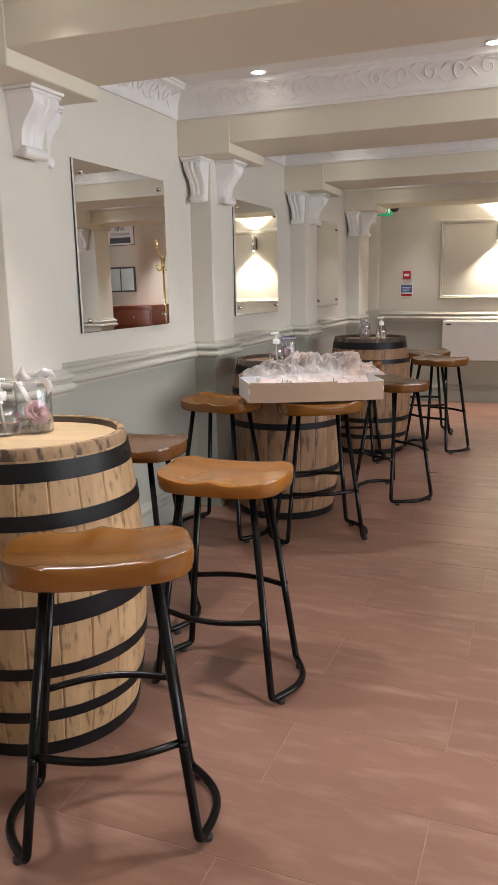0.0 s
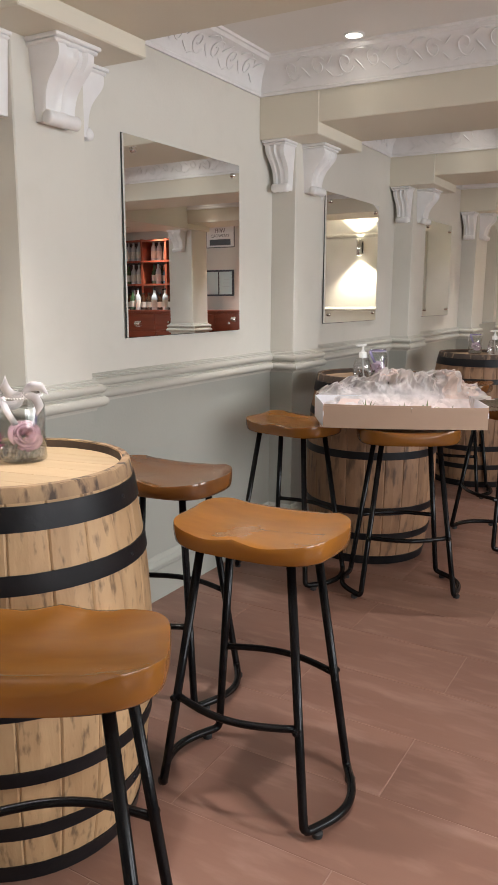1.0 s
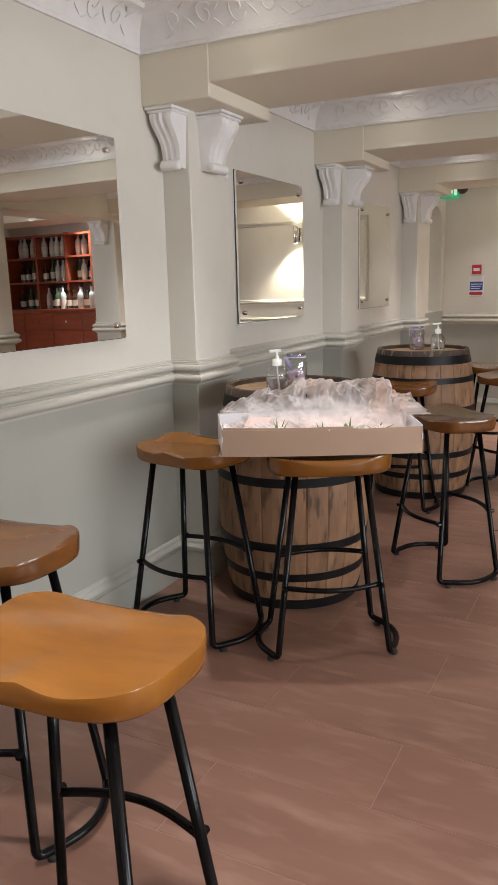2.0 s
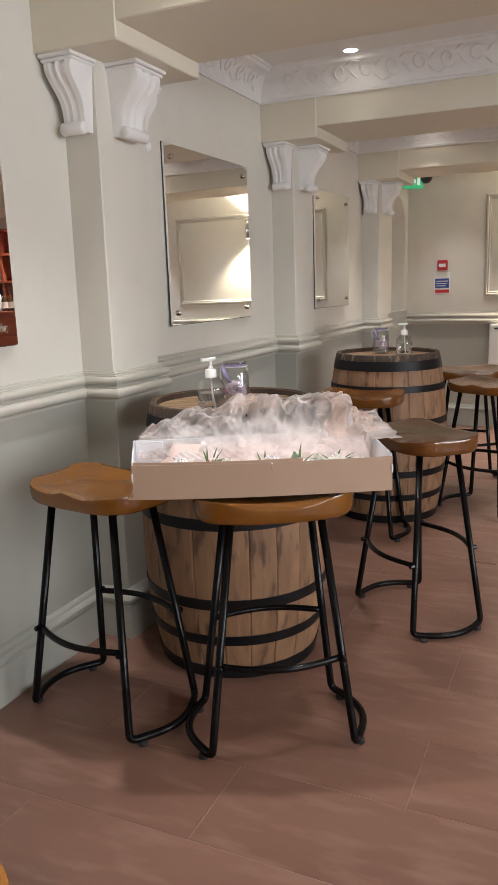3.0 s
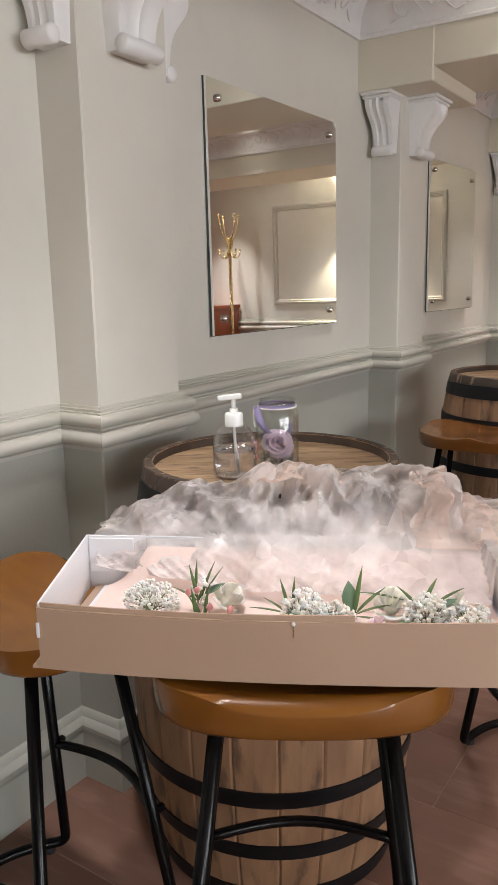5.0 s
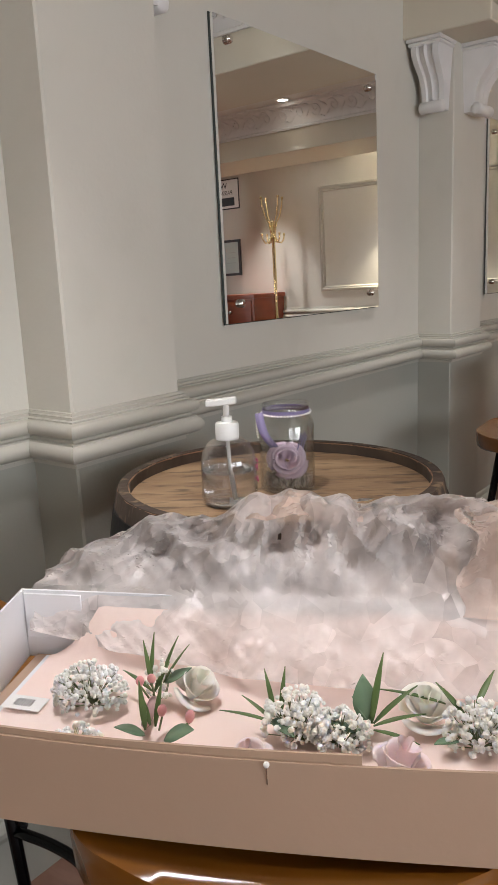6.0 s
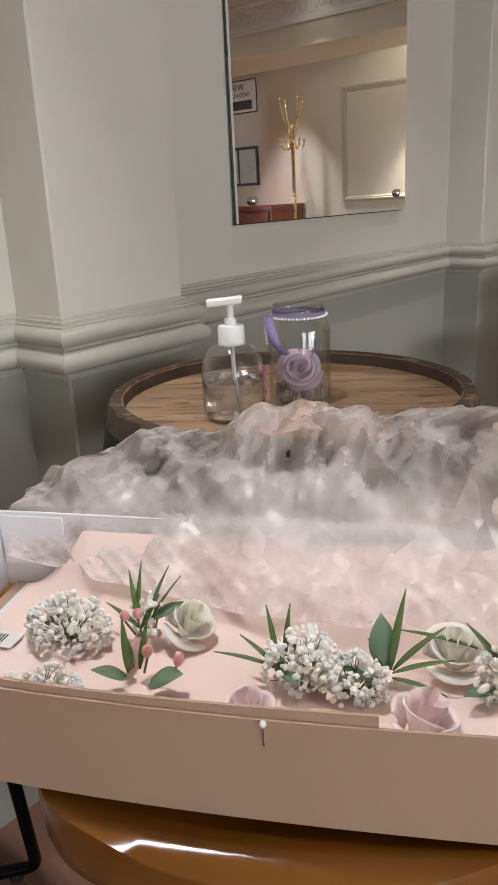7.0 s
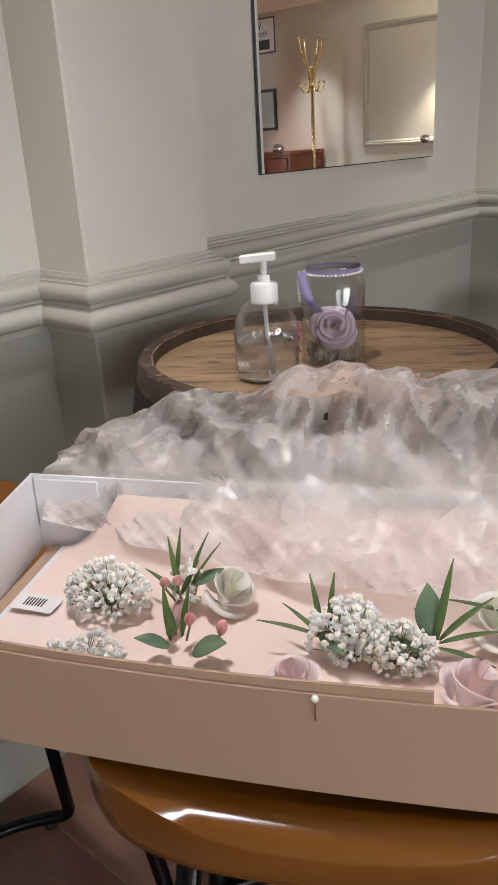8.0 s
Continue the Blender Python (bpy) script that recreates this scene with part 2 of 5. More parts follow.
# unseen east side; two windows added to fill the room with side light
ADDED_WINDOWS, SILL, LINTEL = ((-0.6, 1.5), (2.3, 4.4)), 1.06, 2.10
bm = bmesh.new()
cuts = [BACKY] + [v for w in ADDED_WINDOWS for v in w] + [ENDY]
for a, b in zip(cuts[::2], cuts[1::2]):
    slab(bm, EASTX, EASTX + 0.15, a, b, DADO_LO + 0.02, CEIL_Z + 0.2)
for a, b in ADDED_WINDOWS:
    slab(bm, EASTX, EASTX + 0.15, a, b, DADO_LO + 0.02, SILL)
    slab(bm, EASTX, EASTX + 0.15, a, b, LINTEL, CEIL_Z + 0.2)
east = structure(part("wall_east", bm, WALL), "cream painted plaster wall with two added unseen windows", "wall")
part("lower_band", block(EASTX, EASTX + 0.15, BACKY, ENDY, 0, DADO_LO + 0.02), LOWER, east)
for i, (a, b) in enumerate(ADDED_WINDOWS):
    w = structure(thing("window_%d" % (i + 1), "unseen white framed window with clear panes, added for side light", "window"))
    for y0, y1, z0, z1 in ((a, b, SILL, SILL + 0.06), (a, b, LINTEL - 0.06, LINTEL), (a, a + 0.06, SILL + 0.06, LINTEL - 0.06), (b - 0.06, b, SILL + 0.06, LINTEL - 0.06), ((a + b) / 2 - 0.03, (a + b) / 2 + 0.03, SILL + 0.06, LINTEL - 0.06)):
        part("window_frame", block(EASTX + 0.08, EASTX + 0.13, y0, y1, z0, z1, 0.004), WHITE_PLASTIC, w)
    for y0, y1 in ((a + 0.06, (a + b) / 2 - 0.03), ((a + b) / 2 + 0.03, b - 0.06)):
        g = part("pane", block(EASTX + 0.10, EASTX + 0.105, y0, y1, SILL + 0.06, LINTEL - 0.06), CLEAR, w)
        g.visible_shadow = False
    # area lamp in the added window, standing in for daylight
    d = bpy.data.lights.new("sky_light", "AREA")
    d.shape, d.size, d.size_y, d.energy, d.color = "RECTANGLE", LINTEL - SILL - 0.1, b - a - 0.1, ADDED_WINDOW_WATTS, (0.90, 0.945, 1.0)
    o = new("sky_light", d)
    o.parent = w
    o.matrix_basis = pose(EASTX + 0.06, (a + b) / 2, (SILL + LINTEL) / 2, 0, 90, 0)
wall_pair("wall_south", WX - 0.15, EASTX + 0.15, BACKY - 0.15, BACKY, "cream painted plaster wall behind the bar area")
structure(part("ceiling", block(WX - 0.15, EASTX + 0.15, BACKY - 0.15, ENDY + 0.2, CEIL_Z, CEIL_Z + 0.12), CEIL), "white painted ceiling between cream beams", "ceiling")
floor = structure(part("floor", block(WX - 0.15, EASTX + 0.15, BACKY - 0.15, ENDY + 0.2, -0.12, -0.0013), GROUT), "terracotta wood-effect plank tile floor", "floor")

for i, y in enumerate(PILLARS):
    p = part("pillar", block(WX - 0.01, FX, y, y + PW, DADO_LO + 0.02, BLOCK_Z + 0.01, 0.004), WALL)
    structure(p, "square engaged pillar in cream paint", "pillar")
    part("lower_band", block(WX - 0.01, FX, y, y + PW, 0, DADO_LO + 0.02, 0.004), LOWER, p)

for i, y in enumerate(BEAMS):
    b = structure(part("beam", block(-1.345, EASTX + 0.05, y, y + BEAM_W, BEAM_Z, CEIL_Z + 0.05, 0.004), BEAM), "cream painted boxed ceiling beam", "beam")
    part("end_block", block(WX - 0.05, -1.342, y - 0.003, y + BEAM_W + 0.003, BLOCK_Z, CEIL_Z + 0.04, 0.004), BEAM, b)

# rail, plinth and cornice
line = [(WX, BACKY)]
for y in PILLARS:
    line += [(WX, y), (FX, y), (FX, y + PW), (WX, y + PW)]
line += [(WX, ENDY), (EASTX, ENDY), (EASTX, BACKY)]
# ---- rail profile: two rolls with a hollow between them ----
roll = lambda cx, cz, r, a0, a1, n=7: [(cx + r * math.cos(radians(a0 + (a1 - a0) * i / n)), cz + r * math.sin(radians(a0 + (a1 - a0) * i / n))) for i in range(n + 1)]
rail_profile = ([(0, 0.892), (0.009, 0.892), (0.009, 0.900), (0.015, 0.902), (0.015, 0.909)] + roll(0.026, 0.930, 0.021, -100, 66) + [(0.033, 0.9505), (0.033, 0.955), (0.024, 0.957), (0.021, 0.963)]
                + roll(0.021, 0.982, 0.018, -62, 84) + [(0.021, 1.0005), (0.021, 1.0045), (0.012, 1.006), (0.012, 1.013), (0.006, 1.0145), (0.004, 1.021), (0, 1.022)])
rail_profile = [(o * 0.80, 0.945 + (z - 0.957) * 0.83) for o, z in rail_profile]
structure(part("dado_rail", moulding(line, rail_profile), RAIL, smooth=True, angle=28), "cream moulded dado rail", "trim")
plinth_profile = [(0, 0), (0.022, 0), (0.022, 0.130), (0.017, 0.134), (0.017, 0.140), (0.026, 0.144), (0.027, 0.154), (0.021, 0.164), (0.012, 0.170), (0.009, 0.180), (0.004, 0.188), (0, 0.190)]
structure(part("baseboard", moulding(line, plinth_profile), LOWER, smooth=True, angle=35), "grey-green moulded skirting board", "trim")
cove = [(0, CORN_Z), (0.012, CORN_Z), (0.014, CORN_Z + 0.012), (0.008, CORN_Z + 0.018), (0.010, CORN_Z + 0.03)]
cove += [(0.012 + 0.085 * (1 - math.cos(radians(a))), CORN_Z + 0.03 + 0.095 * math.sin(radians(a))) for a in range(10, 91, 16)]
cove += [(0.106, CEIL_Z - 0.012), (0.115, CEIL_Z - 0.010), (0.117, CEIL_Z), (0, CEIL_Z)]
edges = [BACKY] + [v for y in BEAMS for v in (y, y + BEAM_W)] + [ENDY]
for a, b in zip(edges[::2], edges[1::2]):
    c = part("cornice", moulding([(WX, a), (WX, b), (EASTX, b), (EASTX, a)], cove, True), PLASTER, smooth=True, angle=35)
    structure(c, "white moulded plaster cornice", "trim")


def corbel(m, w, h, d):
    """A scrolled plaster bracket that stands out along +x from x = 0, its top at z = 0."""
    t = thing("corbel", "white scrolled plaster corbel under a beam", "corbel", m, "corbels on the pillars")
    bm = bmesh.new()
    side = []
    for i in range(19):
        k = i / 18
        z = -0.02 - k * (h - 0.02)
        out = d * (0.34 + 0.60 * (0.5 + 0.5 * math.cos(math.pi * min(1, k * 1.2)))) + d * 0.10 * math.sin(k * 9) * (1 - k)
        side.append((out, z))
    rings = []
    for s, inset in ((-1, 0.80), (-0.93, 1), (-0.55, 1.03), (-0.42, 0.92), (-0.12, 0.95), (0, 1.05), (0.12, 0.95), (0.42, 0.92), (0.55, 1.03), (0.93, 1), (1, 0.80)):
        rings.append([(o * inset, s * w / 2 * (1.0 - 0.28 * (-z / h) ** 0.8), z) for o, z in side])
    vs = [[bm.verts.new(p) for p in r] for r in rings]
    back = [[bm.verts.new((-0.01, r[i][1], r[i][2])) for i in range(len(side))] for r in (rings[0], rings[-1])]
    for a, b in zip(vs, vs[1:]):
        for i in range(len(side) - 1):
            bm.faces.new((a[i], b[i], b[i + 1], a[i + 1]))
    for v, q in ((vs[0], back[0]), (vs[-1], back[1])):
        for i in range(len(side) - 1):
            bm.faces.new((v[i], v[i + 1], q[i + 1], q[i]))
    bm.faces.new([v[-1] for v in vs] + [back[1][-1], back[0][-1]])
    bm.faces.new([v[0] for v in vs] + [back[1][0], back[0][0]])
    part("bracket", bm, PLASTER, t, smooth=True, angle=40)
    part("cap", slab(slab(bmesh.new(), -0.01, d * 1.10, -w * 0.56, w * 0.56, -0.012, 0, 0.003), -0.01, d * 1.02, -w * 0.53, w * 0.53, -0.024, -0.0125, 0.004), PLASTER, t)
    wl = w * 0.39
    r = lathe([(0, -wl), (0.015, -wl), (0.021, -wl + 0.006), (0.019, -0.3 * wl), (0.022, 0), (0.019, 0.3 * wl), (0.021, wl - 0.006), (0.015, wl), (0, wl)], 16)
    r.transform(Matrix.Translation((d * 0.40, 0, -h * 0.95)) @ pose(0, 0, 0, 90))
    part("scroll", r, PLASTER, t, smooth=True, angle=50)
    return t


first = {}
for y in PILLARS:
    for m, w in ((pose(FX, y + PW / 2, BLOCK_Z), 0.17), (pose(WX + PD / 2 + 0.004, y, BLOCK_Z, 0, 0, -90), 0.115), (pose(WX + PD / 2 + 0.004, y + PW, BLOCK_Z, 0, 0, 90), 0.115)):
        if w not in first:
            first[w] = corbel(m, w, 0.225, 0.115)
        else:
            copy_thing(first[w], m)

# mirrors


def wall_mirror(y, width, turn=0.0):
    t = thing("wall_mirror", "frameless rectangular mirror fixed with small chrome clips", "mirror", pose(WX + 0.0062, y, 1.12, 0, -0.4, turn), "mirrors along the wall")
    part("glass", block(0.003, 0.0125, 0, width, 0, 0.74), MIRROR, t)
    part("back_board", block(0.0, 0.0026, -0.003, width + 0.003, -0.003, 0.743), MIRROR_EDGE, t)
    for yy in (0.055, width - 0.055):
        for zz in (0.05, 0.69):
            c = lathe([(0, 0.004), (0.011, 0.004), (0.011, 0), (0.011, -0.004), (0.007, -0.008), (0, -0.008)], 14)
            c.transform(Matrix.Translation((0.017, yy, zz)) @ pose(0, 0, 0, 0, -90, 0))
            part("clip", c, CHROME, t, smooth=True, angle=40)
    return t


for y, width, turn in ((2.818, 0.825, 0), (4.612, 0.825, 0), (6.465, 0.665, -1.6)):
    wall_mirror(y, width, turn)

# ceiling spots: a recessed lamp in each bay
spot_bm_done = None
for y in (-1.72, 0.07, 1.88, 3.685, 5.49, 7.30, 8.22):
    for x in (-1.11, 0.0, 0.98, 2.30):
        t = thing("ceiling_spotlight", "small round recessed white ceiling spotlight, lit", "spotlight", pose(x, y, CEIL_Z), "ceiling spotlights")
        if spot_bm_done is None:
            rim = part("rim", lathe([(0.032, -0.001), (0.034, -0.006), (0.042, -0.006), (0.045, 0.0)], 24), WHITE_PLASTIC, t, smooth=True)
            lens = part("lens", lathe([(0.0335, -0.003), (0, -0.003)], 24), glow("lamp_glow", (1.0, 0.93, 0.82), 22), t)
            spot_bm_done = (rim, lens)
        else:
            again("rim", spot_bm_done[0], t, Matrix())
            again("lens", spot_bm_done[1], t, Matrix())
        if x < 2 or y > 5:
            d = bpy.data.lights.new("spot_lamp", "SPOT")
            d.energy, d.spot_size, d.spot_blend, d.shadow_soft_size, d.color = SPOT_WATTS * {-1.11: 0.62, 0.0: 0.66, 0.98: 0.8}.get(x, 1.1) * {0.07: 2.0, 1.88: 1.35, 3.685: 0.95 if x < -1 else 0.6, 5.49: 0.7, 8.22: 0.5 if x < 0.5 else 1.5}.get(y, 1.0), radians(67), 1.0, 0.04, (1.0, 0.968, 0.985)
            o = new("spot_lamp", d)
            o.parent = t
            o.matrix_basis = pose(0, 0, -0.03)

# ---- barrels ----
BH = 0.90


def barrel_r(z):
    k = (z - BH / 2) / (BH / 2)
    return 0.325 - 0.048 * k * k


def barrel(x, y, rz, wood, head_wood, rim_wood, hoops, label):
    t = thing("whisky_barrel", label, "barrel", pose(x, y, 0, 0, 0, rz), "barrels used as tables")
    n, steps = 22, 10
    bm = bmesh.new()
    half = math.pi / n * 0.990
    prev = None
    for i in range(steps + 1):
        z = BH * i / steps
        r = barrel_r(z)
        thick = 0.017
        row = []
        for rr, aa in ((r - thick, -half), (r - 0.003, -half), (r, -half * 0.9), (r + 0.0008, 0), (r, half * 0.9), (r - 0.003, half), (r - thick, half)):
            row.append(bm.verts.new((rr * math.cos(aa), rr * math.sin(aa), z)))
        if prev:
            for j in range(len(row)):
                bm.faces.new((prev[j], prev[(j + 1) % len(row)], row[(j + 1) % len(row)], row[j]))
        else:
            bm.faces.new(row[::-1])
        prev = row
    bm.faces.new(prev)
    s = part("stave", bm, wood, t)
    for k in range(1, n):
        again("stave", s, t, pose(0, 0, 0, 0, 0, 360 * k / n))
    for zc, w in hoops:
        prof = []
        a, b = zc - w / 2, zc + w / 2
        for i in range(4):
            z = a + (b - a) * i / 3
            prof.append((barrel_r(z) + 0.0035, z))
        prof = [(barrel_r(a) - 0.001, a)] + prof + [(barrel_r(b) - 0.001, b)]
        h = part("hoop", lathe(prof, 64), HOOP, t, smooth=True, angle=40)
        rv = lathe([(0.006, 0), (0.004, 0.003), (0, 0.004)], 8)
        rv.transform(Matrix.Translation((barrel_r(zc) + 0.003, 0, zc)) @ pose(0, 0, 0, 0, 90, 0))
        part("rivet", rv, HOOP, h, smooth=True)
    # thin dark brown ring round the inside of the rim
    part("chime_lining", lathe([(barrel_r(BH) - 0.0175, BH - 0.03), (barrel_r(BH) - 0.0175, BH - 0.0015), (barrel_r(BH) - 0.0190, BH - 0.0015), (barrel_r(BH) - 0.0190, BH - 0.03)], 64), DARK_OAK, t, "dark brown inner rim")
    ro, ri = barrel_r(BH) + 0.0022, barrel_r(BH) - 0.0165
    part("chime", lathe([(barrel_r(BH - 0.03) + 0.0018, BH - 0.030), (ro, BH - 0.003), (ro - 0.003, BH + 0.0012), (ri, BH + 0.0012), (ri, BH - 0.01)], 66,
                        wobble=lambda a, z: 0.0035 * noise.noise(Vector((math.cos(a) * 9, math.sin(a) * 9, z * 30)))), rim_wood, t, "scuffed stave ends of the rim", smooth=True, angle=40)
    # head boards below the rim
    R, zb = barrel_r(BH) - 0.0195, BH - 0.02
    boards = 7
    for k in range(boards):
        u0, u1 = -R + 2 * R * k / boards + 0.0006, -R + 2 * R * (k + 1) / boards - 0.0006
        bm = bmesh.new()
        pts = []
        m = 8
        for i in range(m + 1):
            u = u0 + (u1 - u0) * i / m
            pts.append((math.sqrt(max(0, R * R - u * u)), u))
        pts += [(-a, b) for a, b in reversed(pts)]
        seen, ring = set(), []
        for a, b in pts:
            key = (round(a, 5), round(b, 5))
            if key not in seen:
                seen.add(key)
                ring.append((a, b))
        top = [bm.verts.new((a, b, zb)) for a, b in ring]
        bot = [bm.verts.new((a, b, zb - 0.02)) for a, b in ring]
        bm.faces.new(top)
        for i in range(len(ring)):
            j = (i + 1) % len(ring)
            bm.faces.new((top[i], bot[i], bot[j], top[j]))
        part("head_board", bm, head_wood, t)
    return t


HOOPS_A = [(0.022, 0.042), (0.135, 0.034), (0.275, 0.034), (0.445, 0.062), (0.705, 0.042), (0.838, 0.052)]
HOOPS_B = [(0.022, 0.042), (0.145, 0.034), (0.275, 0.036), (0.545, 0.036), (0.725, 0.034), (0.845, 0.05)]
B1, B2, B3 = (-1.13, 1.75), (-1.125, 4.105), (-1.025, 5.90)
barrel(*B1, 12, OAK_PALE, HEAD_PALE, RIM_PALE, HOOPS_A, "pale oak barrel with black hoops, used as a table")
barrel(*B2, 33, OAK_BROWN, HEAD_BROWN, RIM_DARK, HOOPS_B, "weathered brown oak barrel with black hoops beside a pillar")
barrel(*B3, 51, OAK_BROWN, HEAD_BROWN, RIM_DARK, HOOPS_B, "brown oak barrel with black hoops near the end wall")

# ---- stools ----
SEAT_Z = 0.728


def seat_mesh():
    bm = bmesh.new()
    W, D, T = 0.214, 0.147, 0.050
    nr, na = 10, 72

    def outline(a):
        c, s = math.cos(a), math.sin(a)
        u = math.copysign(abs(c) ** 0.58, c)
        v = math.copysign(abs(s) ** 0.58, s)
        taper = 1.0 + 0.05 * v
        return u * W * taper, v * D + 0.012 * (1 - u * u) * max(0, v)

    def top(u, v):
        a, b = u / W, v / D
        z = 0.017 * (abs(a) ** 2.2) + 0.016 * max(0, b) ** 2.0 - 0.014
        z += 0.012 * math.exp(-(a / 0.20) ** 2) * max(0, -b + 0.15) ** 1.5
        edge = max(abs(a), abs(b))
        return z - 0.004 * max(0, (edge - 0.93) / 0.07) ** 2

    rings = []
    for i in range(1, nr + 1):
        f = (i / nr) ** 0.8
        ring = []
        for j in range(na):
            x, y = outline(2 * math.pi * j / na)
            ring.append(bm.verts.new((x * f, y * f, SEAT_Z + top(x * f, y * f))))
        rings.append(ring)
    c = bm.verts.new((0, 0, SEAT_Z + top(0, 0)))
    for j in range(na):
        bm.faces.new((c, rings[0][j], rings[0][(j + 1) % na]))
    for dz, f in ((-0.0035, 1.006), (-0.012, 1.008), (-0.030, 1.0), (-T + 0.007, 0.985), (-T, 0.95)):
        ring = []
        for j in range(na):
            x, y = outline(2 * math.pi * j / na)
            z = SEAT_Z + (top(x, y) + dz if dz > -0.02 else dz - 0.004)
            ring.append(bm.verts.new((x * f, y * f, z)))
        rings.append(ring)
    for a, b in zip(rings, rings[1:]):
        for j in range(na):
            bm.faces.new((a[j], b[j], b[(j + 1) % na], a[(j + 1) % na]))
    bm.faces.new(rings[-1])
    return bm


def stool(m):
    t = thing("bar_stool", "", "stool", m, "bar stools at the barrels")
    part("seat", seat_mesh(), SEAT, t, "glossy honey-brown saddle-shaped wooden seat", smooth=True, angle=50)
    zt, r = SEAT_Z - 0.036, 0.0115
    top = {(sx, sy): Vector((sx * 0.120, sy * 0.078, zt)) for sx in (-1, 1) for sy in (-1, 1)}
    foot = {(sx, sy): Vector((sx * 0.20, sy * 0.150, 0.022)) for sx in (-1, 1) for sy in (-1, 1)}
    at = lambda k, z: foot[k] + (top[k] - foot[k]) * ((z - 0.022) / (zt - 0.022))
    for sx in (-1, 1):
        # one bent bar makes two legs and the bowed runner between them
        mid = [(sx * (0.20 + 0.058 * math.sin(math.pi * i / 8)), -0.150 + 0.3 * i / 8, 0.022) for i in range(9)]
        mid[0], mid[-1] = tuple(foot[(sx, -1)]), tuple(foot[(sx, 1)])
        pts = arc_path([top[(sx, -1)], *mid, top[(sx, 1)]], 0.045, 5)
        part("leg_loop", tube(pts, r, 10), BLACK, t, smooth=True)
        for sy in (-1, 1):
            pad = lathe([(0, 0), (0.013, 0), (0.014, 0.004), (0.014, 0.012), (0.010, 0.016), (0, 0.016)], 14)
            pad.transform(Matrix.Translation((sx * 0.222, sy * 0.118, 0)))
            part("foot_pad", pad, RUBBER, t, smooth=True, angle=40)
    for sy, z in ((-1, 0.272), (1, 0.302)):
        a, b = at((-1, sy), z), at((1, sy), z)
        pts = [a + (b - a) * (i / 12) + Vector((0, sy * 0.045 * math.sin(math.pi * i / 12), 0)) for i in range(13)]
        f = part("footrest", tube(pts, 0.0095, 10), BLACK, t, smooth=True)
        for p in (a, b):
            bolt = lathe([(0, -0.012), (0.009, -0.012), (0.009, 0.012), (0.005, 0.016), (0, 0.016)], 8)
            bolt.transform(Matrix.Translation(p + Vector((0, sy * 0.010, 0))) @ pose(0, 0, 0, -90 * sy))
            part("bolt", bolt, BLACK, f, smooth=True, angle=40)
    return t


SEAT_DARK = mat("dark_varnished_seat_wood", (0.19, 0.070, 0.014), 0.22, (0.115, 0.042, 0.010), 4, (1.2, 5, 3), 0.75, bump=0.1, bump_scale=12, per_object=0.1, coat=0.35)
# x, y, turn, seat turned about, dark seat, label
STOOLS = [
    (-0.652, 1.362, 30, True, False, "honey-brown wooden bar stool with black tube legs"),
    (-0.660, 2.115, 3, False, False, "honey-brown saddle-seat bar stool beside the pale barrel"),
    (-1.205, 2.440, 5, False, True, "darker brown wooden bar stool close to the wall"),
    (-0.788, 3.640, 31, True, False, "brown wooden bar stool carrying the open flower box"),
    (-1.305, 3.568, -10, False, False, "honey-brown bar stool between pillar and flower box"),
    (-0.571, 4.567, -44, False, True, "dark glossy brown wooden bar stool with black legs"),
    (-1.060, 5.470, 2, False, True, "brown wooden bar stool in front of the far barrel"),
    (-0.500, 6.040, -28, False, True, "dark brown bar stool standing out in the room"),
    (-0.700, 6.640, 20, False, True, "dark brown bar stool behind the far barrel"),
]
base_stool = None
for x, y, rz, about, dark, label in STOOLS:
    m = pose(x, y, 0, 0, 0, rz)
    if base_stool is None:
        base_stool = stool(m)
        s = base_stool
    else:
        s = copy_thing(base_stool, m)
    tagged(s, label)
    for c in s.children:
        if c.name.startswith("seat"):
            c.matrix_basis = pose(0, 0, 0, 0, 0, 180 if about else 0)
            if dark:
                c.material_slots[0].link = "OBJECT"
                c.material_slots[0].material = SEAT_DARK
                tagged(c, "dark brown glossy saddle-shaped wooden seat")

# ---- flower box on the stool ----
BOX_Z = 0.741
BOX_M = pose(-1.067, 3.380, BOX_Z, 0, 0, 26.4)
BL, BD, BHT = 0.679, 0.30, 0.098


def bowed_wall(u0, u1, v, z0, z1, thick, bow):
    """A card wall along u whose middle bows out by bow."""
    bm = bmesh.new()
    n, rows = 24, []
    for i in range(n + 1):
        k = i / n
        u = u0 + (u1 - u0) * k
        d = -bow * math.sin(math.pi * min(1, max(0, u / BL)) ** 0.85)
        sag = -0.002 * math.sin(math.pi * k * 1.0)
        rows.append([bm.verts.new(p) for p in ((u, v + d, z0), (u, v + d, z1 + sag), (u, v + d + thick, z1 + sag), (u, v + d + thick, z0))])
    for a, b in zip(rows, rows[1:]):
        for j in range(4):
            bm.faces.new((a[j], a[(j + 1) % 4], b[(j + 1) % 4], b[j]))
    bm.faces.new(rows[0])
    bm.faces.new(rows[-1][::-1])
    return bm


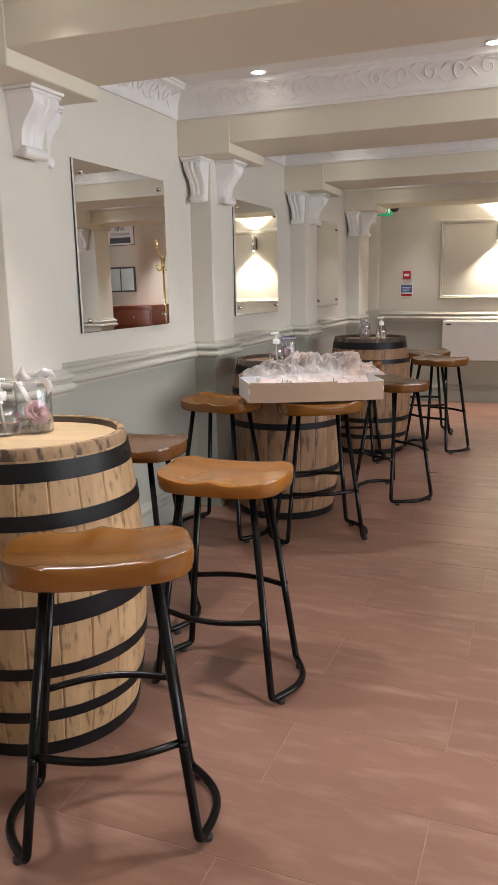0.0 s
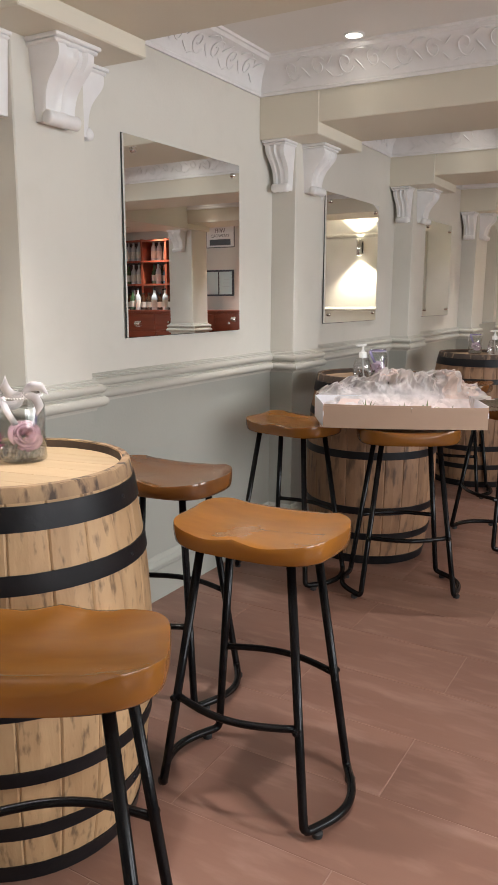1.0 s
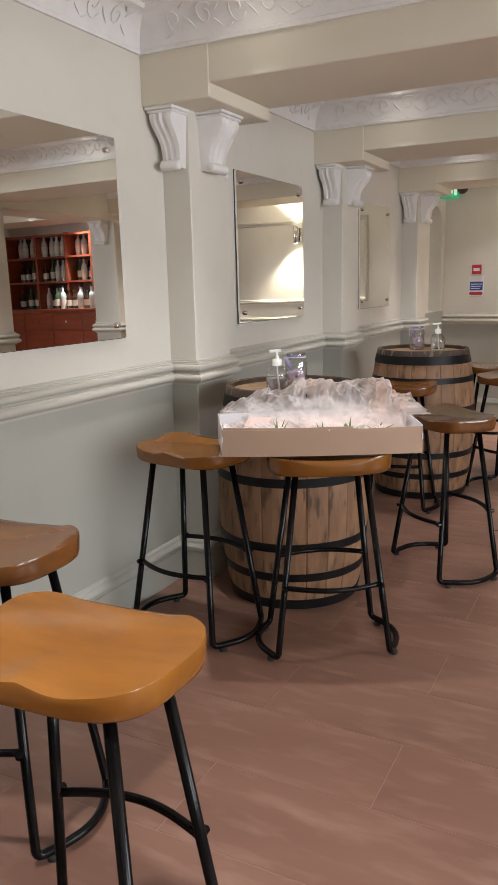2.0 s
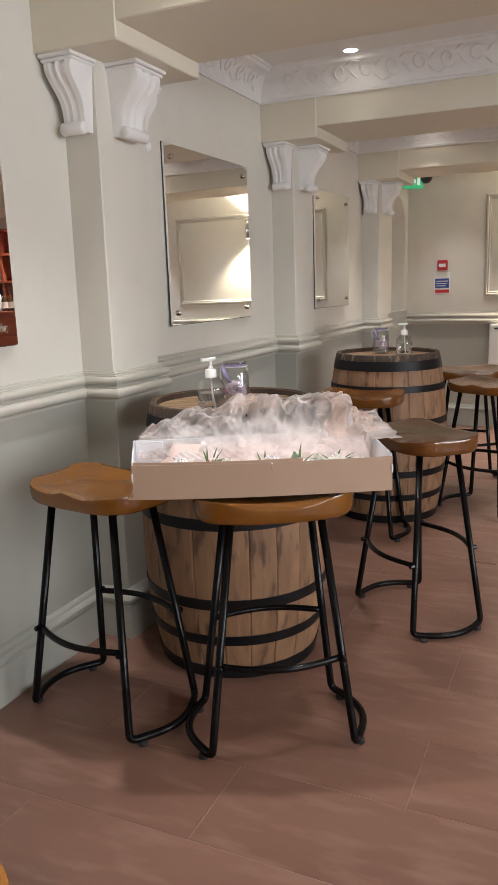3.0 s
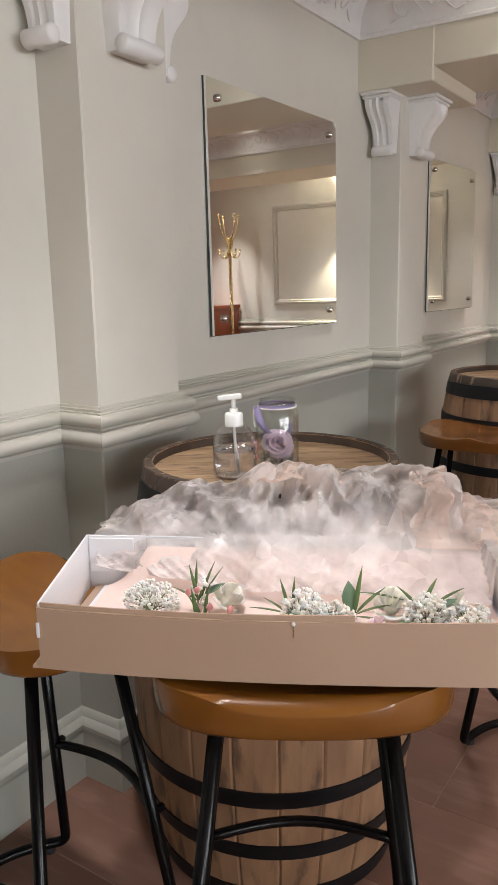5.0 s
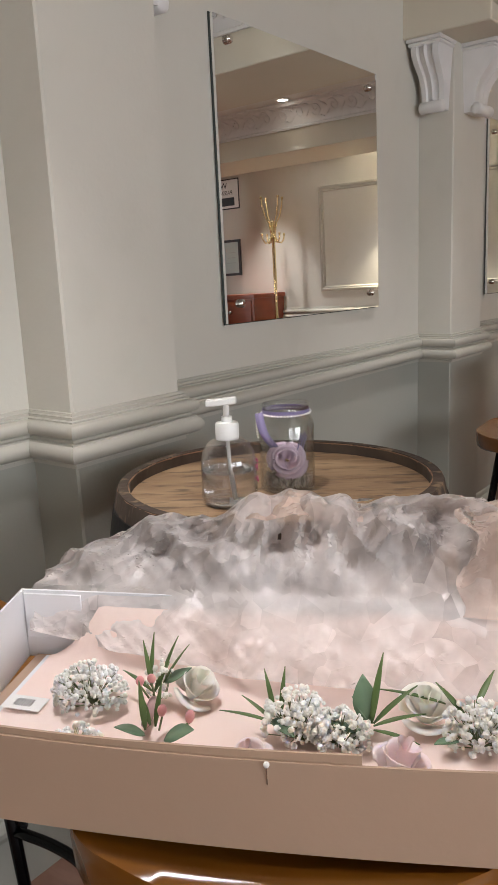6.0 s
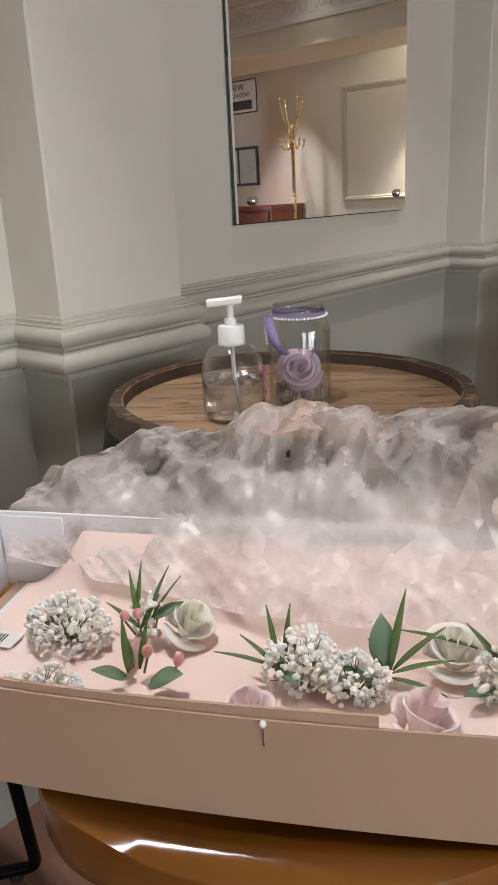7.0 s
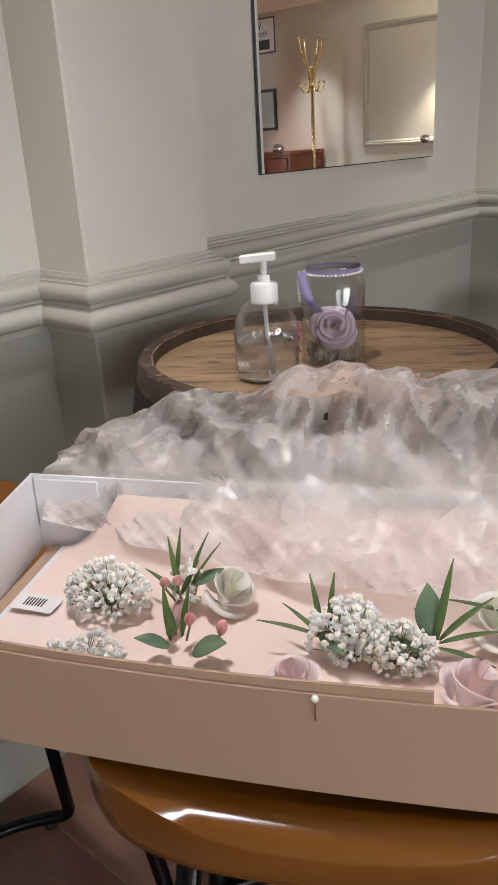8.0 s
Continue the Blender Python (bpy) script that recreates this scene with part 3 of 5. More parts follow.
def flower_box():
    t = thing("cardboard_box", "open shallow kraft cardboard flower box resting on a bar stool", "box", BOX_M)
    part("base", block(-0.012, BL - 0.002, 0.0, BD, 0, 0.004), CARD, t)
    part("base_edge", bowed_wall(0.004, BL - 0.004, 0.002, 0.0, 0.003, 0.02, 0.016), CARD, t)
    part("front_wall", bowed_wall(0.0, BL, 0.0, 0.0, BHT - 0.006, 0.0028, 0.016), CARD, t)
    part("inner_flap", bowed_wall(0.004, BL * 0.652, 0.0032, 0.01, BHT + 0.001, 0.0026, 0.016), CARD, t, "folded card flap standing behind the front wall")
    part("back_wall", block(-0.028, BL, BD - 0.0035, BD, 0.0, BHT, 0.0008), CARD_IN, t)
    for x0, splay in ((0.0, -0.028), (BL - 0.0035, 0.0)):
        w = block(x0, x0 + 0.0035, 0.0035, BD - 0.0035, 0.0, BHT, 0.0008)
        for v in w.verts:
            v.co.x += splay * v.co.y / BD
        part("side_wall", w, CARD_IN, t)
    for x0, x1 in ((-0.022, 0.060), (BL - 0.085, BL - 0.0045)):
        part("corner_flap", block(x0, x1, BD - 0.0075, BD - 0.0045, 0.03, BHT - 0.004, 0.001), CARD_IN, t)
    for u, z in ((-0.0012, 0.062), (BL - 0.003, 0.062)):
        part("tab", block(u, u + 0.004, -0.0035, 0.004, z - 0.014, z + 0.008, 0.0006), CARD_IN, t, "small white card tab at a corner")
    part("lining", block(0.004, BL - 0.004, 0.004, BD - 0.009, 0.0045, 0.006), CARD_IN, t)
    return t


flower_box()

# ---- end wall ----


def frame_loop(x0, x1, z0, z1, y, prof):
    """A mitred picture-frame moulding on a wall that faces -y; prof holds (inward, proud) pairs."""
    bm = bmesh.new()
    rings = []
    for cx, cz, sx, sz in ((x0, z0, 1, 1), (x1, z0, -1, 1), (x1, z1, -1, -1), (x0, z1, 1, -1)):
        rings.append([bm.verts.new((cx + sx * a, y - b, cz + sz * a)) for a, b in prof])
    for i in range(4):
        a, b = rings[i], rings[(i + 1) % 4]
        for j in range(len(prof) - 1):
            bm.faces.new((a[j], a[j + 1], b[j + 1], b[j]))
    return bm


PANEL = [(0, 0), (0, 0.012), (0.008, 0.02), (0.02, 0.022), (0.026, 0.014), (0.034, 0.014), (0.04, 0.006), (0.044, 0)]
structure(part("panel_moulding", frame_loop(-0.865, 0.565, 1.125, 1.965, ENDY, PANEL), RAIL, smooth=True, angle=40), "cream rectangular wall panel moulding", "trim")


def radiator():
    t = thing("panel_heater", "flat white electric panel heater on the end wall", "heater", pose(-0.80, ENDY, 0.465))
    part("body", block(0, 1.15, -0.085, -0.012, 0, 0.43, 0.012, 2), WHITE_PLASTIC, t)
    part("bracket", block(0.25, 0.30, -0.012, 0.0, 0.08, 0.36), WHITE_PLASTIC, t)
    part("bracket", block(0.85, 0.90, -0.012, 0.0, 0.08, 0.36), WHITE_PLASTIC, t)
    part("badge", block(0.04, 0.095, -0.087, -0.0855, 0.385, 0.4), DARK, t)


radiator()


def fire_notice():
    t = thing("fire_notice", "small red and blue fire notices on the end wall", "sign", pose(-1.285, ENDY, 1.155))
    RED = mat("sign_red", (0.45, 0.02, 0.03), 0.4)
    BLUE = mat("sign_blue", (0.02, 0.07, 0.30), 0.4)
    part("plate", block(0, 0.135, -0.004, 0, 0, 0.185), WHITE_PLASTIC, t)
    part("blue_field", block(0.008, 0.127, -0.0055, -0.0042, 0.05, 0.13), BLUE, t)
    part("red_field", block(0.008, 0.127, -0.0055, -0.0042, 0.008, 0.036), RED, t)
    for k in range(3):
        part("writing_bar", block(0.018, 0.10 + 0.01 * k, -0.0068, -0.0057, 0.064 + 0.02 * k, 0.071 + 0.02 * k), WHITE_PLASTIC, t)
    part("call_point", block(0.028, 0.112, -0.03, 0, 0.20, 0.285, 0.004), RED, t)
    part("call_point_window", block(0.042, 0.098, -0.0315, -0.030, 0.228, 0.255), WHITE_PLASTIC, t)


fire_notice()


def exit_sign():
    t = thing("exit_sign", "green lit exit sign hanging below the ceiling", "sign", pose(-1.42, 8.30, 2.015, 0, 0, 38))
    part("panel", block(-0.09, 0.09, -0.008, 0.008, 0, 0.12, 0.002), glow("exit_green", (0.02, 0.34, 0.14), 0.5), t)
    part("arrow_bar", block(-0.06, 0.02, -0.0095, -0.0085, 0.045, 0.075), glow("exit_white", (0.75, 0.9, 0.8), 0.5), t)
    part("figure_bar", block(0.035, 0.06, -0.0095, -0.0085, 0.03, 0.095), glow("exit_white_figure", (0.75, 0.9, 0.8), 0.5), t)
    part("housing", block(-0.1, 0.1, -0.02, 0.02, 0.12, 0.15, 0.004), WHITE_PLASTIC, t)
    part("hanger", block(-0.01, 0.01, -0.006, 0.006, 0.15, 0.332), WHITE_PLASTIC, t)


exit_sign()


def dome_camera():
    t = thing("dome_camera", "small dark security dome camera on the ceiling", "camera", pose(-1.325, 8.36, CEIL_Z))
    part("mount", lathe([(0, 0), (0.05, 0), (0.05, -0.03), (0.035, -0.05), (0.02, -0.22), (0, -0.22)], 20), WHITE_PLASTIC, t, smooth=True, angle=40)
    part("dome", lathe([(0.05, -0.215), (0.052, -0.235), (0.045, -0.265), (0.025, -0.285), (0, -0.29)], 20), DARK, t, smooth=True)


dome_camera()


def sconce():
    t = thing("wall_sconce", "chrome up-and-down wall light, lit warm white", "lamp", pose(-0.25, ENDY, 1.815))
    part("back_plate", block(-0.03, 0.03, -0.012, 0, -0.07, 0.07, 0.006, 2), CHROME, t)
    c = lathe([(0.024, -0.085), (0.028, -0.08), (0.028, 0.08), (0.024, 0.085)], 20)
    c.transform(Matrix.Translation((0, -0.065, 0)))
    part("tube", c, CHROME, t, smooth=True, angle=40)
    part("arm", tube([(0, -0.01, 0), (0, -0.045, 0)], 0.009, 10), CHROME, t, smooth=True)
    g = glow("sconce_glow", (1.0, 0.9, 0.7), 30)
    for s in (-1, 1):
        b = lathe([(0.0235, 0), (0.018, s * 0.004), (0, s * 0.005)], 16)
        b.transform(Matrix.Translation((0, -0.065, s * 0.082)))
        part("bulb", b, g, t, smooth=True)
        d = bpy.data.lights.new("sconce_lamp", "SPOT")
        d.energy, d.spot_size, d.spot_blend, d.shadow_soft_size, d.color = SCONCE_WATTS, radians(110), 0.7, 0.02, (1.0, 0.88, 0.70)
        o = new("sconce_lamp", d)
        o.parent = t
        o.matrix_basis = pose(0, -0.065, s * 0.1, 180 if s > 0 else 0)


sconce()


def text_mesh(words, size):
    cu = bpy.data.curves.new("words", "FONT")
    cu.body, cu.size, cu.extrude, cu.align_x = words, size, 0.0004, "CENTER"
    ob = bpy.data.objects.new("words", cu)
    me = bpy.data.meshes.new_from_object(ob)
    bpy.data.objects.remove(ob)
    return me


def wifi_sign():
    t = thing("wifi_sign", "white rounded notice with black border reading WIFI PASSWORD", "sign", pose(1.59, ENDY, 1.88))
    part("border", block(-0.205, 0.205, -0.006, 0, 0, 0.26, 0.003), DARK, t)
    part("plate", block(-0.195, 0.195, -0.0075, -0.0062, 0.01, 0.25), WHITE_PLASTIC, t)
    part("writing_bar", block(-0.15, 0.15, -0.009, -0.0077, 0.03, 0.10), DARK, t)
    for words, size, z in (("WIFI", 0.075, 0.178), ("PASSWORD", 0.05, 0.125)):
        me = text_mesh(words, size)
        me.materials.append(DARK)
        o = new("lettering", me)
        o.parent = t
        o.matrix_basis = pose(0, -0.0083, z, 90)


wifi_sign()


def certificate():
    t = thing("certificate_frame", "two pale certificates side by side in a black frame", "picture", pose(1.40, ENDY, 1.30))
    part("frame", frame_loop(0, 0.43, 0, 0.315, 0, [(0, 0), (0, 0.018), (0.02, 0.018), (0.022, 0.006)]), DARK, t)
    paper = mat("pale_green_paper", (0.55, 0.68, 0.66), 0.25, (0.62, 0.72, 0.70), 6, amount=0.5)
    part("paper", block(0.02, 0.21, -0.006, -0.001, 0.02, 0.295), paper, t)
    part("paper", block(0.22, 0.41, -0.006, -0.001, 0.02, 0.295), paper, t)
    part("divider", block(0.209, 0.221, -0.014, -0.001, 0.02, 0.295), DARK, t)
    grey = mat("faded_print", (0.42, 0.52, 0.51), 0.5)
    for k in range(3):
        part("writing_bar", block(0.06, 0.165 - 0.012 * k, -0.0072, -0.0062, 0.11 + 0.045 * k, 0.116 + 0.045 * k), grey, t)


certificate()


def coat_stand():
    t = thing("coat_stand", "tall brass coat stand with curved hooks", "coat stand", pose(0.87, 8.36, 0))
    part("base", lathe([(0, 0), (0.17, 0), (0.17, 0.012), (0.12, 0.03), (0.03, 0.045), (0.02, 0.08), (0, 0.08)], 32), BRASS, t, smooth=True, angle=40)
    part("pole", lathe([(0.0145, 0.07), (0.0145, 0.9), (0.019, 0.91), (0.019, 0.93), (0.0145, 0.94), (0.0145, 1.56), (0.022, 1.57), (0.026, 1.60), (0.018, 1.63), (0.024, 1.66), (0.012, 1.69), (0.016, 1.71), (0, 1.73)], 16), BRASS, t, smooth=True, angle=40)
    for k in range(4):
        a = radians(90 * k + 25)
        c, s = math.cos(a), math.sin(a)
        for kind, pts in (("upper_hook", [(0.02, 1.62), (0.035, 1.70), (0.07, 1.76), (0.09, 1.83), (0.10, 1.90)]), ("lower_hook", [(0.02, 1.60), (0.04, 1.55), (0.075, 1.54), (0.10, 1.57), (0.105, 1.61)])):
            h = part(kind, tube([(r * c, r * s, z) for r, z in pts], 0.0065, 8), BRASS, t, smooth=True)
            r, z = pts[-1]
            b = lathe([(0, -0.011), (0.008, -0.008), (0.011, 0), (0.008, 0.008), (0, 0.011)], 10)
            b.transform(Matrix.Translation((r * c, r * s, z)))
            part("knob", b, BRASS, h, smooth=True)


coat_stand()

# columns and beam before the bar
for y in (5.80, 7.61):
    p = structure(part("column", block(1.34, 1.65, y, y + PW, 0, BEAM_Z + 0.01, 0.004), WALL), "square cream painted column", "column")
    ring = [(1.34, y), (1.34, y + PW), (1.65, y + PW), (1.65, y)]
    part("rail", moulding(ring[::-1], rail_profile, True), RAIL, p, smooth=True, angle=40)
    part("plinth", moulding(ring[::-1], plinth_profile, True), LOWER, p, smooth=True, angle=35)
    copy_thing(first[0.17], pose(1.495, y, BLOCK_Z, 0, 0, -90))
structure(part("bar_beam", block(1.29, 1.70, 5.0, 7.90, BLOCK_Z, CEIL_Z + 0.03, 0.004), BEAM), "cream painted beam over the bar columns", "beam")


def back_bar():
    t = thing("bar_sideboard", "red mahogany bar sideboard with drawers and small knobs", "sideboard", pose(0.93, 8.13, 0))
    W, D, H = 2.7, 0.46, 1.135
    part("body", block(0.02, W - 0.02, 0.02, D, 0.0, H - 0.035), MAHOGANY, t)
    part("top", block(0, W, 0, D, H - 0.035, H, 0.008, 2), MAHOGANY, t)
    for k in range(6):
        x0 = 0.04 + k * 0.435
        d = part("drawer", block(x0, x0 + 0.42, 0.008, 0.03, H - 0.24, H - 0.05, 0.005), MAHOGANY, t)
        c = lathe([(0, 0), (0.01, 0), (0.008, 0.012), (0.016, 0.02), (0.014, 0.03), (0, 0.034)], 14)
        c.transform(Matrix.Translation((x0 + 0.21, 0.008, H - 0.145)) @ pose(0, 0, 0, 90))
        part("knob", c, CHROME, d, smooth=True)
        part("door", block(x0, x0 + 0.42, 0.008, 0.03, 0.1, H - 0.26, 0.005), MAHOGANY, t)


back_bar()


def bar_shelves():
    t = thing("bar_shelves", "red mahogany back-bar shelves with a mirrored back", "shelf", pose(1.95, 8.32, 1.137))
    W, H = 1.6, 0.87
    # back panel in a much darker brown than the shelves
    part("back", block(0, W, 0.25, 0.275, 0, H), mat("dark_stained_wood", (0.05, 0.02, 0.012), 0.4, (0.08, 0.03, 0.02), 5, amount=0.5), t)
    part("back_mirror", block(0.30, 0.62, 0.243, 0.2485, 0.05, 0.56), MIRROR, t)
    for x in (0, 0.27, 0.64, 1.1, W - 0.03):
        part("upright", block(x, x + 0.03, 0.02, 0.25, 0, H), MAHOGANY, t)
    for z in (0.30, 0.585, H - 0.03):
        part("shelf", block(-0.002, W + 0.002, 0.015, 0.25, z, z + 0.022), MAHOGANY, t)


bar_shelves()
BOTTLE_GLASS = [mat("bottle_clear", (0.62, 0.64, 0.64), 0.12, (0.5, 0.52, 0.52), 9, amount=0.5, coat=0.5), mat("bottle_green", (0.06, 0.11, 0.05), 0.12, coat=0.5),
                mat("bottle_brown", (0.05, 0.022, 0.01), 0.12, coat=0.5), mat("bottle_blue", (0.10, 0.25, 0.40), 0.12, coat=0.5)]
LABEL_PAPER = mat("label_paper", (0.72, 0.69, 0.60), 0.6, (0.6, 0.57, 0.5), 12, amount=0.5)
rng = random.Random(5)
bottle_kinds = []
for gi, g in enumerate(BOTTLE_GLASS):
    rr, hh = ((0.037, 0.26), (0.036, 0.24), (0.034, 0.21), (0.04, 0.22))[gi]
    b = thing("spirit_bottle", ("clear", "green", "brown", "blue")[gi] + " glass spirit bottle with a paper label", "bottle", pose(2.02 + 0.09 * gi, 8.45, 1.138), "bottles behind the bar")
    part("bottle_body", lathe([(0, 0), (rr, 0), (rr, hh * 0.55), (rr * 0.8, hh * 0.66), (0.014, hh * 0.76), (0.013, hh * 0.94), (0, hh * 0.94)], 16), g, b, smooth=True, angle=40)
    part("cap", lathe([(0.0145, hh * 0.93), (0.0145, hh), (0, hh)], 12), DARK, b, smooth=True, angle=40)
    part("paper_label", lathe([(rr + 0.0008, hh * 0.14), (rr + 0.0008, hh * 0.46)], 16), LABEL_PAPER, b, smooth=True)
    bottle_kinds.append(b)
for level, z in enumerate((1.138, 1.137 + 0.3225, 1.137 + 0.608)):
    for k in range(15):
        x = 2.02 + k * 0.099
        if level == 0 and k < 4:
            continue
        if any(abs(x - 1.965 - u) < 0.055 for u in (0.27, 0.64, 1.1)):
            continue
        kind = rng.choice((0, 1, 2, 2)) if level == 0 else (0 if level == 2 else (k + rng.randrange(2)) % 4)
        copy_thing(bottle_kinds[kind], pose(x, 8.45 + rng.uniform(-0.03, 0.03), z, 0, 0, rng.uniform(0, 360)))
for k in range(9):
    copy_thing(bottle_kinds[rng.choice((0, 2, 2, 1))], pose(2.0 + k * 0.085, 8.23, 1.138, 0, 0, rng.uniform(0, 360)))

# alcove beyond the last pillar, with a shallow arch
AX, AY0, AY1 = -1.522, PILLARS[-1] + PW + 0.002, ENDY - 0.002


def alcove():
    bm = bmesh.new()
    cy, r, spring, z0, z1 = (AY0 + AY1) / 2, 0.235, 1.72, 1.02, 2.29
    n = 14
    for s in (-1, 1):
        arc = [(cy + s * r * math.cos(math.pi / 2 * i / n), spring + r * math.sin(math.pi / 2 * i / n)) for i in range(n + 1)]
        ys = AY0 if s < 0 else AY1
        ring = [(ys, z0), (cy + s * r, z0)] + arc + [(cy, z1), (ys, z1)]
        fr = [bm.verts.new((AX, a, b)) for a, b in ring]
        bk = [bm.verts.new((WX - 0.01, a, b)) for a, b in ring]
        bm.faces.new(fr)
        for i in range(len(ring)):
            j = (i + 1) % len(ring)
            bm.faces.new((fr[i], fr[j], bk[j], bk[i]))
    w = structure(part("alcove_wall", bm, WALL), "cream wall with a shallow arched niche", "wall")
    part("lower_band", block(WX - 0.01, AX, AY0, AY1, 0, 1.02), LOWER, w)


alcove()

# ---- bottles and jars on the barrels ----
HEAD_Z = BH - 0.02
GEL = glass("clear_gel", (0.97, 0.98, 0.99), 0.0, 1.33)
PRINT = mat("pink_print", (0.55, 0.08, 0.22), 0.5)
PEARL = mat("pearl_beads", (0.85, 0.83, 0.80), 0.2, coat=0.5)
GRAVEL = mat("silver_gravel", (0.52, 0.49, 0.45), 0.45, (0.16, 0.14, 0.13), 90, amount=0.9, metal=0.2)
LILAC_RIBBON = mat("lilac_satin_ribbon", (0.26, 0.22, 0.38), 0.3, (0.20, 0.17, 0.31), 30, amount=0.5)
WHITE_RIBBON = mat("white_organza_ribbon", (0.78, 0.74, 0.74), 0.4, (0.7, 0.66, 0.66), 30, amount=0.5)


def petal_rose(m, parent, material, radius, turns=3, tall=0.8):
    """A rose of overlapping petals in a spiral round the z axis, their lips rolled outwards."""
    rg = random.Random(int(radius * 1e5) + turns)
    rose = None
    count = 3 * turns + 2
    core = bmesh.new()
    for k in range(count):
        f = k / (count - 1)
        bm = core if k < 3 else bmesh.new()
        a0 = radians(137.5 * k) + rg.uniform(-0.2, 0.2)
        R = radius * (0.10 + 0.76 * f ** 0.9)
        span = radians(100 - 38 * f)
        top = radius * tall * (1.20 - 0.70 * f) * rg.uniform(0.95, 1.05)
        lip = radius * (0.07 + 0.15 * f)
        grid = []
        for i in range(7):
            w = i / 6
            row = []
            for j in range(9):
                q = j / 4 - 1
                a = a0 + q * span * (0.45 + 0.55 * math.sin(math.pi / 2 * min(1, 0.3 + w)))
                rr = R * (0.35 + 0.65 * w ** 0.6) + lip * w ** 4 * (1 - 0.5 * q * q) + radius * 0.03 * q
                z = top * w * (1 - 0.16 * q ** 4) - lip * 0.55 * max(0, w - 0.8) * 5 * f
                row.append(bm.verts.new((rr * math.cos(a), rr * math.sin(a), z)))
            grid.append(row)
        for i in range(6):
            for j in range(8):
                bm.faces.new((grid[i][j], grid[i][j + 1], grid[i + 1][j + 1], grid[i + 1][j]))
        if k == 2:
            rose = part("rose", core, material, parent, smooth=True)
            rose.matrix_basis = m
        elif k > 2:
            part("petal", bm, material, rose, smooth=True).modifiers.new("thickness", "SOLIDIFY").thickness = radius * 0.03
    return rose


def pump_bottle(x, y, rz, filled):
    t = thing("pump_bottle", "clear plastic hand gel bottle with a white pump, on a barrel", "bottle", pose(x, y, HEAD_Z + 0.0005, 0, 0, rz) @ Matrix.Diagonal((1.08, 1.08, 1.08, 1)), "hand gel bottles")
    part("bottle_body", lathe([(0, 0), (0.036, 0), (0.041, 0.004), (0.042, 0.012), (0.042, 0.060), (0.039, 0.078), (0.031, 0.092), (0.020, 0.100), (0.014, 0.103), (0.014, 0.108),
                               (0.012, 0.108), (0.012, 0.102), (0.019, 0.098), (0.030, 0.090), (0.0375, 0.077), (0.0405, 0.060), (0.0405, 0.012), (0.038, 0.0045), (0, 0.003)], 40), PET, t, smooth=True, angle=60)
    part("gel", lathe([(0, 0.0035), (0.0375, 0.005), (0.0400, 0.013), (0.0400, filled), (0, filled)], 40), GEL, t, smooth=True, angle=60)
    part("collar", lathe([(0.0145, 0.098), (0.0175, 0.098), (0.0175, 0.120), (0.016, 0.123), (0.008, 0.124), (0.008, 0.132), (0, 0.132)], 28), WHITE_PLASTIC, t, smooth=True, angle=40)
    part("pump_rod", lathe([(0.0045, 0.130), (0.0045, 0.152), (0, 0.152)], 14), WHITE_PLASTIC, t, smooth=True, angle=40)
    head = slab(bmesh.new(), -0.030, 0.016, -0.008, 0.008, 0.150, 0.160, 0.004, 3)
    for v in head.verts:
        if v.co.x < -0.02:
            v.co.z -= 0.003
    part("pump_head", head, WHITE_PLASTIC, t, smooth=True, angle=40)
    part("dip_tube", tube([(0, 0, 0.100), (0.002, 0, 0.05), (0.006, 0, 0.008)], 0.0028, 8), WHITE_PLASTIC, t, smooth=True)
    for k, (z, a) in enumerate(((0.055, 0), (0.048, 14), (0.036, 4), (0.030, 20), (0.060, 22))):
        bar = block(0.0424, 0.0432, -0.008, 0.006, z, z + 0.0045)
        bar.transform(Matrix.Rotation(radians(a - 8), 4, "Z"))
        part("writing_bar", bar, PRINT, t)


